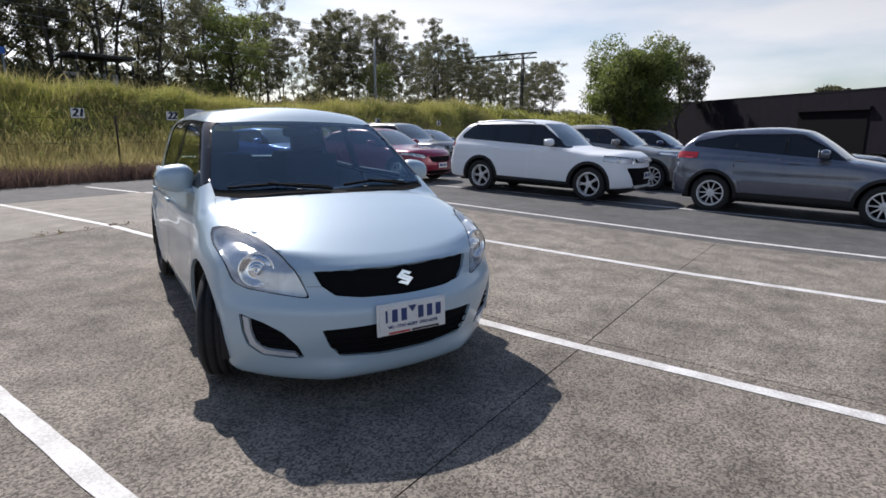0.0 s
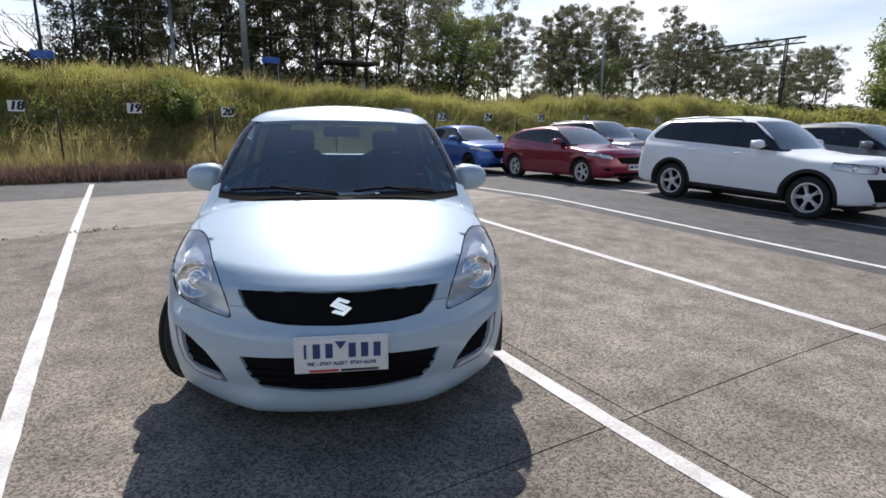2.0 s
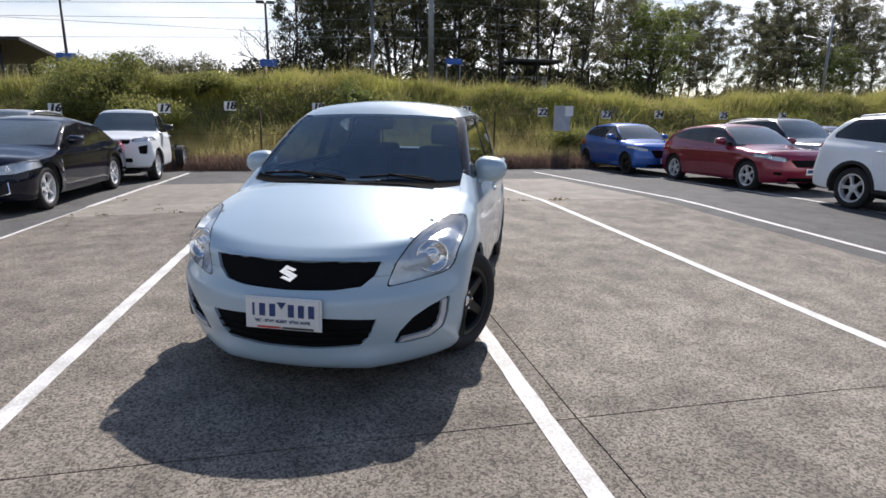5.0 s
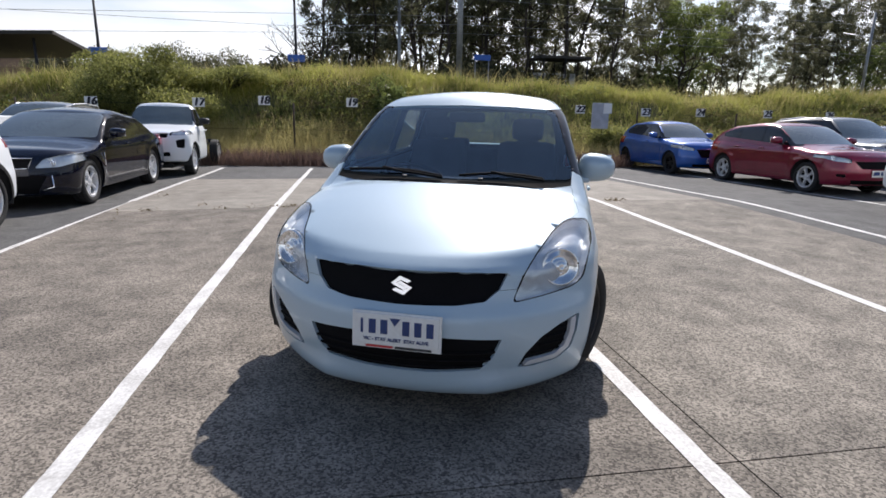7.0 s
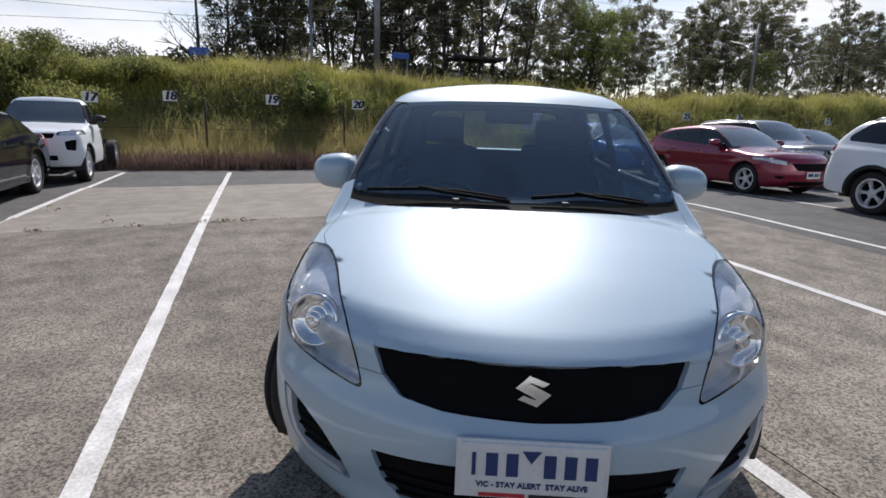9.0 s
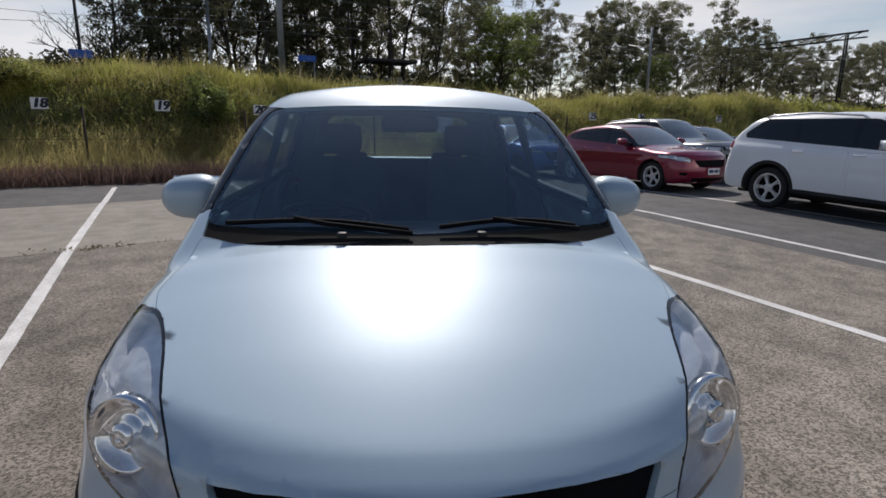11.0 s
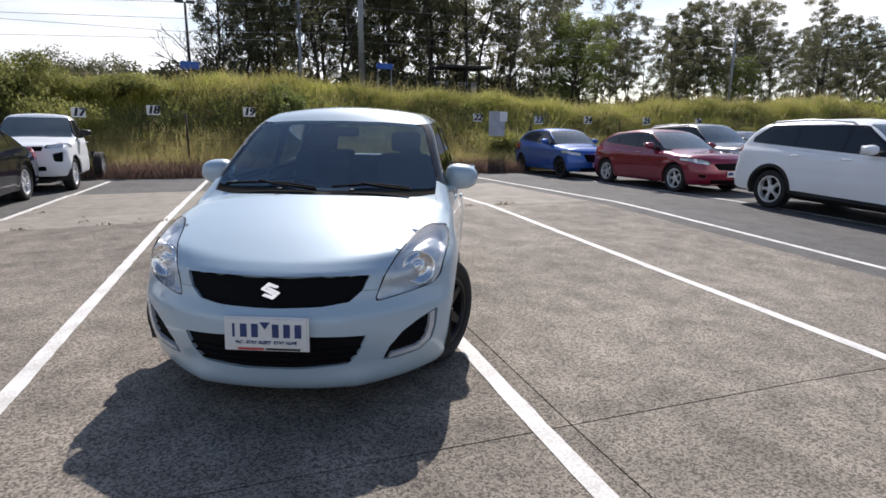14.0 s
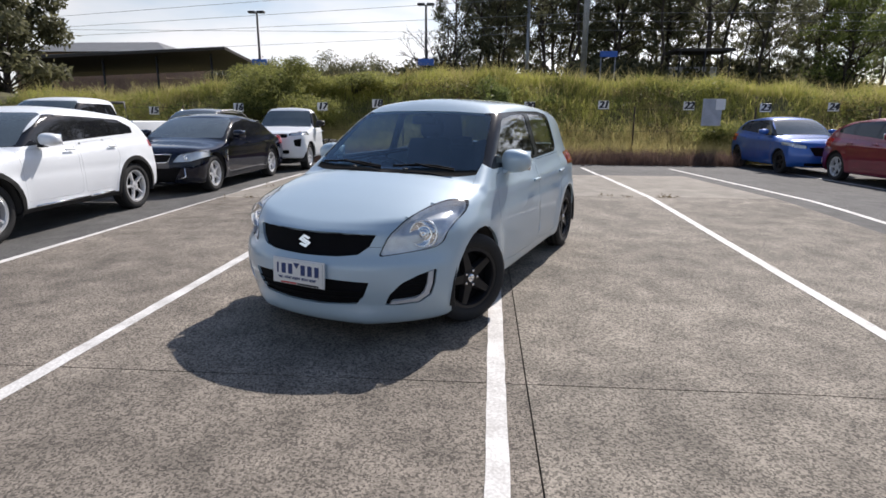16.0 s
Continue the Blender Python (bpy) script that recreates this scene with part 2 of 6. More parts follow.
GREY_PAINT = mat("grey_car_paint", (0.13, 0.145, 0.185), 0.25, 0.6, var=0.1, coat=1.0)
SILVER_PAINT = mat("silver_car_paint", (0.22, 0.22, 0.21), 0.3, 0.5, var=0.1, coat=1.0)
BLACK_PAINT = mat("black_car_paint", (0.004, 0.006, 0.016), 0.12, 0.0, var=0.2, coat=0.6, spec=0.2)
GRILLE_BLACK = mat("grille_black", (0.006, 0.006, 0.007), 0.85, var=0.4, fine=250, spec=0.12)
NAVY_PAINT = mat("navy_car_paint", (0.012, 0.025, 0.09), 0.3, 0.3, var=0.2, coat=1.0)
WINDSCREEN = glass_mat("windscreen_glass", (0.56, 0.68, 0.74), 0.10, (0.66, 0.85, 1.0))
SIDE_GLASS = glass_mat("side_glass", (0.68, 0.74, 0.74), 0.12)
LENS = glass_mat("lamp_lens", (0.98, 0.985, 0.985), 0.06)
PRIVACY = mat("tinted_glass", (0.012, 0.013, 0.016), 0.03, var=0.1, spec=0.55)
# opaque windscreens; part of the reflected sky's paleness is put into the base colour
SCREEN = mat("car_screen", (0.10, 0.12, 0.122), 0.04, var=0.2, scale=2, spec=1.0, coat=1.0)
RED_LENS = mat("red_lens", (0.35, 0.01, 0.012), 0.1, var=0.1, coat=1.0)
SIGN_WHITE = mat("sign_white", (0.78, 0.78, 0.76), 0.5, var=0.06)
BOARD_GREY = mat("board_grey", (0.42, 0.44, 0.48), 0.6, var=0.2, scale=4)
INK = mat("dark_ink", (0.02, 0.022, 0.03), 0.6, var=0.1)
BLUE_INK = mat("blue_ink", (0.02, 0.045, 0.16), 0.5, var=0.1)
RED_INK = mat("red_ink", (0.55, 0.03, 0.04), 0.5, var=0.1)
SIGN_BLUE = mat("sign_blue", (0.02, 0.12, 0.5), 0.4, var=0.1)
CABIN = mat("cabin_trim", (0.055, 0.056, 0.06), 0.85, var=0.25, fine=200)
SEAT_CLOTH = mat("seat_cloth", (0.055, 0.056, 0.065), 0.95, var=0.3, fine=250)
CLAD = mat("dark_cladding", (0.02, 0.018, 0.024), 0.9, var=0.2, scale=1.5, spec=0.1)
ROOF_GREY = mat("grey_roof", (0.16, 0.165, 0.17), 0.7, var=0.2, scale=1.5)
BRICK_BROWN = mat("brown_wall", (0.26, 0.17, 0.13), 0.9, var=0.3)
DARK_ROOF = mat("dark_canopy", (0.042, 0.038, 0.036), 0.7, var=0.3)
FOG_TRIM = mat("fog_trim_silver", (0.55, 0.58, 0.62), 0.3, 0.2, var=0.05)


# ---------------------------------------------------------------- mesh tools
def part(name, bm, material, parent=None, label="", smooth=True, kind=""):
    """One bmesh as one mesh object, under its thing or part."""
    me = bpy.data.meshes.new(name)
    for f in bm.faces:
        f.smooth = smooth
    bm.to_mesh(me)
    bm.free()
    for m in material if isinstance(material, (list, tuple)) else [material]:
        me.materials.append(m)
    ob = new(name, me)
    if parent is not None:
        ob.parent = parent
    return tagged(ob, label=label, kind=kind)


def sheet(name, verts, faces, material, parent=None, smooth=False):
    me = bpy.data.meshes.new(name)
    me.from_pydata(verts, [], faces)
    me.materials.append(material)
    if smooth:
        me.polygons.foreach_set("use_smooth", [True] * len(me.polygons))
    ob = new(name, me)
    if parent is not None:
        ob.parent = parent
    return ob


def thing(name, label, category, m, group=""):
    ob = new(name)
    ob.empty_display_size = 0.2
    ob.matrix_world = m
    return tagged(ob, label=label, category=category, group=group)


def add_box(bm, centre, size, bevel=0.0, turn=None, segs=2):
    r = bmesh.ops.create_cube(bm, size=1.0)
    m = Matrix.Translation(centre) @ (turn.to_4x4() if turn else Matrix()) @ Matrix.Diagonal((*size, 1))
    bmesh.ops.transform(bm, matrix=m, verts=r["verts"])
    if bevel:
        edges = list({e for v in r["verts"] for e in v.link_edges})
        bmesh.ops.bevel(bm, geom=edges, offset=bevel, segments=segs, affect="EDGES", profile=0.6)


def box(centre, size, bevel=0.0, turn=None):
    bm = bmesh.new()
    add_box(bm, centre, size, bevel, turn)
    return bm


def add_tube(bm, points, radius, n=8, radii=None):
    """A round bar along points."""
    pts = [Vector(p) for p in points]
    rings = []
    for k, p in enumerate(pts):
        d = (pts[min(k + 1, len(pts) - 1)] - pts[max(k - 1, 0)]).normalized()
        a = d.orthogonal().normalized() if abs(d.z) < 0.9 else Vector((1, 0, 0))
        a = (a - d * a.dot(d)).normalized()
        b = d.cross(a)
        r = radii[k] if radii else radius
        rings.append([bm.verts.new(p + (a * math.cos(q) + b * math.sin(q)) * r) for q in (2 * math.pi * i / n for i in range(n))])
    for r0, r1 in zip(rings, rings[1:]):
        for i in range(n):
            bm.faces.new((r0[i], r0[(i + 1) % n], r1[(i + 1) % n], r1[i]))
    bm.faces.new(rings[0][::-1])
    bm.faces.new(rings[-1])


def tube(points, radius, n=8, radii=None):
    bm = bmesh.new()
    add_tube(bm, points, radius, n, radii)
    return bm


def add_lathe(bm, profile, n=32, closed=True):
    """Profile of (radius, y), turned about the y axis."""
    rings = [[bm.verts.new((r * math.cos(q), y, r * math.sin(q))) for q in (2 * math.pi * i / n for i in range(n))] for r, y in profile]
    pairs = list(zip(rings, rings[1:] + rings[:1])) if closed else list(zip(rings, rings[1:]))
    for r0, r1 in pairs:
        for i in range(n):
            bm.faces.new((r0[i], r1[i], r1[(i + 1) % n], r0[(i + 1) % n]))


def add_prism(bm, poly, lo, hi, ax=(0, 2)):
    """A flat outline drawn in two axes, thickened along the third."""
    k = 3 - ax[0] - ax[1]
    rings = []
    for h in (lo, hi):
        ring = []
        for u, v in poly:
            c = [0, 0, 0]
            c[ax[0]], c[ax[1]], c[k] = u, v, h
            ring.append(bm.verts.new(c))
        rings.append(ring)
    n = len(poly)
    fs = [bm.faces.new((rings[0][i], rings[0][(i + 1) % n], rings[1][(i + 1) % n], rings[1][i])) for i in range(n)]
    fs += [bm.faces.new(rings[0][::-1]), bm.faces.new(rings[1])]
    bmesh.ops.recalc_face_normals(bm, faces=fs)


def prism(poly, lo, hi, ax=(0, 2)):
    bm = bmesh.new()
    add_prism(bm, poly, lo, hi, ax)
    return bm


def smooth_curve(points):
    """A monotone cubic through (u, v) points, for arrays."""
    u = np.array([p[0] for p in points], float)
    v = np.array([p[1] for p in points], float)
    h = np.diff(u)
    s = np.diff(v) / h
    d = np.zeros_like(v)
    d[0], d[-1] = s[0], s[-1]
    for i in range(1, len(u) - 1):
        if s[i - 1] * s[i] > 0:
            w1, w2 = 2 * h[i] + h[i - 1], h[i] + 2 * h[i - 1]
            d[i] = (w1 + w2) / (w1 / s[i - 1] + w2 / s[i])

    def at(q):
        q = np.clip(q, u[0], u[-1])
        i = np.clip(np.searchsorted(u, q) - 1, 0, len(h) - 1)
        t = (q - u[i]) / h[i]
        return ((2 * t**3 - 3 * t**2 + 1) * v[i] + (t**3 - 2 * t**2 + t) * h[i] * d[i] + (3 * t**2 - 2 * t**3) * v[i + 1] + (t**3 - t**2) * h[i] * d[i + 1])

    return at


def smax(a, b, r):
    """Rounded intersection of two distances."""
    k = np.maximum(r - np.abs(a - b), 0) / r
    return np.maximum(a, b) + k * k * r * 0.25


def smin(a, b, r):
    return -smax(-a, -b, r)


def surface_nets(f, lo, hi, h):
    """The zero surface of f as smooth quads."""
    ax = [np.arange(lo[k], hi[k] + h, h) for k in range(3)]
    g = np.meshgrid(*ax, indexing="ij")
    val = f(*g)
    ins = val < 0
    shape = tuple(n - 1 for n in val.shape)
    sl = {0: slice(0, -1), 1: slice(1, None)}
    cnt = sum(ins[sl[a], sl[b], sl[c]].astype(int) for a in (0, 1) for b in (0, 1) for c in (0, 1))
    act = (cnt > 0) & (cnt < 8)
    cells = np.argwhere(act)
    ids = -np.ones(shape, int)
    ids[act] = np.arange(len(cells))
    pos = np.zeros((len(cells), 3))
    num = np.zeros(len(cells))
    for k in range(3):
        o1, o2 = [q for q in range(3) if q != k]
        for a in (0, 1):
            for b in (0, 1):
                c0 = cells.copy()
                c0[:, o1] += a
                c0[:, o2] += b
                c1 = c0.copy()
                c1[:, k] += 1
                v0, v1 = val[tuple(c0.T)], val[tuple(c1.T)]
                hit = (v0 < 0) != (v1 < 0)
                t = np.where(hit, v0 / np.where(hit, v0 - v1, 1), 0)
                p = c0.astype(float)
                p[:, k] += t
                pos += np.where(hit[:, None], p, 0)
                num += hit
    pos = pos / num[:, None] * h + np.array(lo)
    e = h * 0.2
    for _ in range(5):
        fv = f(*pos.T)
        grad = np.stack([(f(*(pos + e * np.eye(3)[k]).T) - f(*(pos - e * np.eye(3)[k]).T)) / (2 * e) for k in range(3)], 1)
        step = fv[:, None] * grad / np.maximum((grad**2).sum(1), 0.2)[:, None]
        pos -= np.clip(step, -h, h)
    quads = []
    for k, (p, q) in enumerate(((1, 2), (2, 0), (0, 1))):
        s0 = [slice(None)] * 3
        s1 = [slice(None)] * 3
        s0[k], s1[k] = slice(0, -1), slice(1, None)
        flip = ins[tuple(s0)] != ins[tuple(s1)]
        edge = np.argwhere(flip)
        ok = np.ones(len(edge), bool)
        for m in (p, q):
            ok &= (edge[:, m] > 0) & (edge[:, m] < shape[m])
        edge = edge[ok]
        out = ins[tuple(edge.T)]
        ring = []
        for dp, dq in ((-1, -1), (0, -1), (0, 0), (-1, 0)):
            c = edge.copy()
            c[:, p] += dp
            c[:, q] += dq
            ring.append(ids[tuple(c.T)])
        ring = np.stack(ring, 1)
        ring[~out] = ring[~out][:, ::-1]
        quads.append(ring)
    return pos, np.concatenate(quads)


def inside(u, v, poly):
    hit = False
    n = len(poly)
    for i in range(n):
        (a, b), (c, d) = poly[i], poly[(i + 1) % n]
        if (b > v) != (d > v) and u < (c - a) * (v - b) / (d - b) + a:
            hit = not hit
    return hit


def rounded(poly, r, n=3):
    """The outline with its corners rounded."""
    out = []
    m = len(poly)
    for i in range(m):
        p, a, b = Vector(poly[i]), Vector(poly[i - 1]), Vector(poly[(i + 1) % m])
        da, db = a - p, b - p
        q = min(r, da.length * 0.45, db.length * 0.45)
        s, e = p + da.normalized() * q, p + db.normalized() * q
        for k in range(n + 1):
            t = k / n
            c = s * (1 - t) ** 2 + p * 2 * t * (1 - t) + e * t * t
            out.append((c.x, c.y))
    return out


def cut_out(bm, poly, ax, test):
    """Cuts the outline, drawn in two axes, through the skin where test(centre) holds, and lifts out the piece as a bmesh of its own."""
    i, j = ax
    lo = [min(p[k] for p in poly) - 0.06 for k in (0, 1)]
    hi = [max(p[k] for p in poly) + 0.06 for k in (0, 1)]

    def near(f):
        c = f.calc_center_median()
        return lo[0] < c[i] < hi[0] and lo[1] < c[j] < hi[1] and test(c)

    faces = {f for f in bm.faces if near(f)}
    n = len(poly)
    for k in range(n):
        a, b = poly[k], poly[(k + 1) % n]
        no, co = [0, 0, 0], [0, 0, 0]
        no[i], no[j] = b[1] - a[1], a[0] - b[0]
        co[i], co[j] = a
        if abs(no[i]) + abs(no[j]) < 1e-7:
            continue
        s = (min(a[0], b[0]) - 1e-4, max(a[0], b[0]) + 1e-4, min(a[1], b[1]) - 1e-4, max(a[1], b[1]) + 1e-4)
        sel = []
        for f in faces:
            us = [v.co[i] for v in f.verts]
            vs = [v.co[j] for v in f.verts]
            if max(us) >= s[0] and min(us) <= s[1] and max(vs) >= s[2] and min(vs) <= s[3]:
                sel.append(f)
        geom = list({g for f in sel for g in (*f.verts, *f.edges)}) + sel
        res = bmesh.ops.bisect_plane(bm, geom=geom, dist=2e-5, plane_co=co, plane_no=no)
        faces = {f for f in faces if f.is_valid} | {g for g in res["geom"] if isinstance(g, bmesh.types.BMFace)}
    got = []
    for f in faces:
        c = f.calc_center_median()
        if inside(c[i], c[j], poly):
            got.append(f)
    nb = bmesh.new()
    vm = {}
    for f in got:
        for v in f.verts:
            if v not in vm:
                vm[v] = nb.verts.new(v.co)
        nb.faces.new([vm[v] for v in f.verts])
    bmesh.ops.delete(bm, geom=got, context="FACES")
    nb.normal_update()
    return nb


def shifted(bm, by):
    """Moves a skin along its normals."""
    bm.normal_update()
    for v, c in [(v, v.co + v.normal * by) for v in bm.verts]:
        v.co = c
    return bm


def rim(bm, depth, shrink=0.0015):
    """Turns the open edges of a skin inwards, so that it has thickness and a gap to its neighbours."""
    bm.normal_update()
    edges = [e for e in bm.edges if len(e.link_faces) == 1]
    pull = {}
    for e in edges:
        f = e.link_faces[0]
        t = (e.verts[1].co - e.verts[0].co).normalized().cross(f.normal)
        if t.dot(f.calc_center_median() - e.verts[0].co) < 0:
            t = -t
        for v in e.verts:
            pull[v] = pull.get(v, Vector()) + t
    norm = {v: v.normal.copy() for v in pull}
    for v, t in pull.items():
        if t.length > 1e-6:
            v.co += t.normalized() * shrink
    for e in edges:
        e.smooth = False
    ret = bmesh.ops.extrude_edge_only(bm, edges=edges)
    for v in [g for g in ret["geom"] if isinstance(g, bmesh.types.BMVert)]:
        src = next((e.other_vert(v) for e in v.link_edges if e.other_vert(v) in norm), None)
        if src:
            v.co = src.co - norm[src] * depth
    return bm


def text_mesh(name, words, size, material, parent, m, bold=0.0, slant=0.0, thicken=0.0):
    cu = bpy.data.curves.new(name, "FONT")
    cu.body, cu.size, cu.align_x, cu.align_y = words, size, "CENTER", "CENTER"
    cu.extrude, cu.offset, cu.shear = 0.002, bold, slant
    tmp = bpy.data.objects.new("tmp", cu)
    me = bpy.data.meshes.new_from_object(tmp)
    bpy.data.objects.remove(tmp)
    if thicken:
        # heavy strokes: the figure struck twice, side by side
        bm = bmesh.new()
        for shift in (-0.5, 0.5):
            two = me.copy()
            two.transform(Matrix.Translation((shift * thicken, 0, shift * 0.001)))
            bm.from_mesh(two)
            bpy.data.meshes.remove(two)
        bm.to_mesh(me)
        bm.free()
    me.materials.append(material)
    ob = new(name, me)
    ob.parent = parent
    ob.matrix_basis = m
    return ob


# ---------------------------------------------------------------- ground
def flat(name, x0, x1, y0, y1, z, material, label="", category="", parent=None, thick=0.0):
    bm = bmesh.new()
    if thick:
        nx, ny = 10, 6
        g = [[bm.verts.new((x0 + (x1 - x0) * i / nx, y0 + (y1 - y0) * j / ny, z)) for j in range(ny + 1)] for i in range(nx + 1)]
        for i in range(nx):
            for j in range(ny):
                bm.faces.new((g[i][j], g[i + 1][j], g[i + 1][j + 1], g[i][j + 1]))
        low = bmesh.ops.extrude_edge_only(bm, edges=[e for e in bm.edges if len(e.link_faces) == 1])
        for v in low["geom"]:
            if isinstance(v, bmesh.types.BMVert):
                v.co.z -= thick
        bmesh.ops.recalc_face_normals(bm, faces=bm.faces[:])
    else:
        bm.faces.new([bm.verts.new(c) for c in ((x0, y0, z), (x1, y0, z), (x1, y1, z), (x0, y1, z))])
    ob = part(name, bm, material, parent, smooth=False)
    if parent is None:
        tagged(ob, label=label, category=category, kind="structure")
    return ob


CREST_X, CREST_Z = -7.85, 0.121


def lot_z(x, y):
    """The car park falls gently both ways from a crest, and away towards the far row."""
    x, y = np.asarray(x, float), np.asarray(y, float)
    up = np.clip((-1.2 - x) / (-1.2 - CREST_X), 0, 1)
    down = np.clip((x + 15.5) / (CREST_X + 15.5), 0, 1)
    across = np.clip((y + 1.4) / 4.87, 0.08, 1) * (1 - 0.7 * np.clip((y - 8.35) / 2.6, 0, 1))
    fall = 0.012 * np.clip(x + 7.0, 0, 10) * np.clip((y - 5.0) / 3.0, 0, 1.5)
    return CREST_Z * np.where(x > CREST_X, up, down) * across - fall


def laid(ob, lift=0.0):
    """Lets a flat mesh follow the fall of the car park."""
    for v in ob.data.vertices:
        v.co.z += float(lot_z(v.co.x, v.co.y)) + lift
    return ob


flat("ground", -2500, 2500, -2500, 2500, -0.4, SOIL, "bare earth reaching the horizon", "ground")
xs_ = [-18, -16.5, -15.5, -14, -12.28, -12.1, -10, -9, CREST_X, -7, -5.5, -4, -2.5, -1.2, 0, 3, 5, 13.9, 14.15, 20, 60]
ys_ = [-60, -20, -8, -4, -1.38, -1.3, 0.8, 3.47, 5, 6.5, 7.9, 8.03, 8.35, 9, 9.5, 10.3, 10.95, 12, 16, 30, 60, 160]
rv = [(x, y, float(lot_z(x, y)) - (0.07 if -12.2 < x < 14 and -1.35 < y < 8.0 else 0.018)) for x in xs_ for y in ys_]
ny_ = len(ys_)
rf = [(i * ny_ + j, (i + 1) * ny_ + j, (i + 1) * ny_ + j + 1, i * ny_ + j + 1) for i in range(len(xs_) - 1) for j in range(ny_ - 1)]
road = tagged(sheet("road", rv, rf, ASPHALT), label="worn grey asphalt of the car park", category="asphalt", kind="structure")
pavement = thing("pavement", "exposed-aggregate concrete slabs with open joints", "pavement", Matrix())
tagged(pavement, kind="structure")
GAP = 0.004
XB = (CREST_X, -1.2, 6.5, 14.2)
YB = (-1.4, 3.47, 8.05)
for xa, xb in zip(XB, XB[1:]):
    for ya, yb in zip(YB, YB[1:]):
        laid(flat("slab", xa + GAP, xb - GAP, ya + GAP, yb - GAP, 0.0, CONCRETE_DARK if ya < 0 else CONCRETE, parent=pavement, thick=0.05))
laid(flat("old_slab", -12.3, CREST_X - 0.01, -1.4, 3.47, 0.0, SMOOTH_CONC, parent=pavement, thick=0.05))
laid(flat("old_slab", -12.3, CREST_X - 0.01, 3.484, 8.05, 0.0, SMOOTH_CONC, parent=pavement, thick=0.05))
for a, b in ((-12.2, CREST_X), (CREST_X, -1.2), (-1.2, 14.1)):
    laid(flat("joint_bed", a, b, -1.35, 7.98, 0.0, JOINT, parent=pavement, thick=0.01), -0.016)


def painted_line(points, w=0.1, seed=0):
    """A bay line: thin paint with ragged, worn edges."""
    rnd = random.Random(seed)
    (x0, ya), (x1, yb) = points
    n = max(2, int(abs(x1 - x0) / 0.12))
    bm = bmesh.new()
    prev = None
    for k in range(n + 1):
        t = k / n
        x = x0 + (x1 - x0) * t
        y = ya + (yb - ya) * t
        z = float(lot_z(x, y)) + (0.004 if -12.3 < x and -1.4 < y < 8.04 else -0.012)
        a = bm.verts.new((x, y - w / 2 + rnd.uniform(-0.003, 0.003), z))
        b = bm.verts.new((x, y + w / 2 + rnd.uniform(-0.003, 0.003), z))
        if prev:
            bm.faces.new((prev[0], a, b, prev[1]))
        prev = (a, b)
    ob = part("bay_line", bm, LINE_PAINT, None, smooth=False)
    tagged(ob, label="worn white painted parking bay line on concrete", category="line marking", group="bay lines", kind="structure")


BAY_LINES = (
    ((-15.6, -1.3), (8, -1.65)), ((-15.5, 1.06), (8, 0.63)), ((-15.3, 3.52), (8, 3.17)), ((-15.2, 6.12), (8, 5.70)),
    ((-15.0, 8.6), (8, 8.5)), ((-15.5, 11.4), (10, 11.6)), ((-15.5, 14.0), (14, 14.0)))
for k, points in enumerate(BAY_LINES):
    painted_line(points, seed=k)


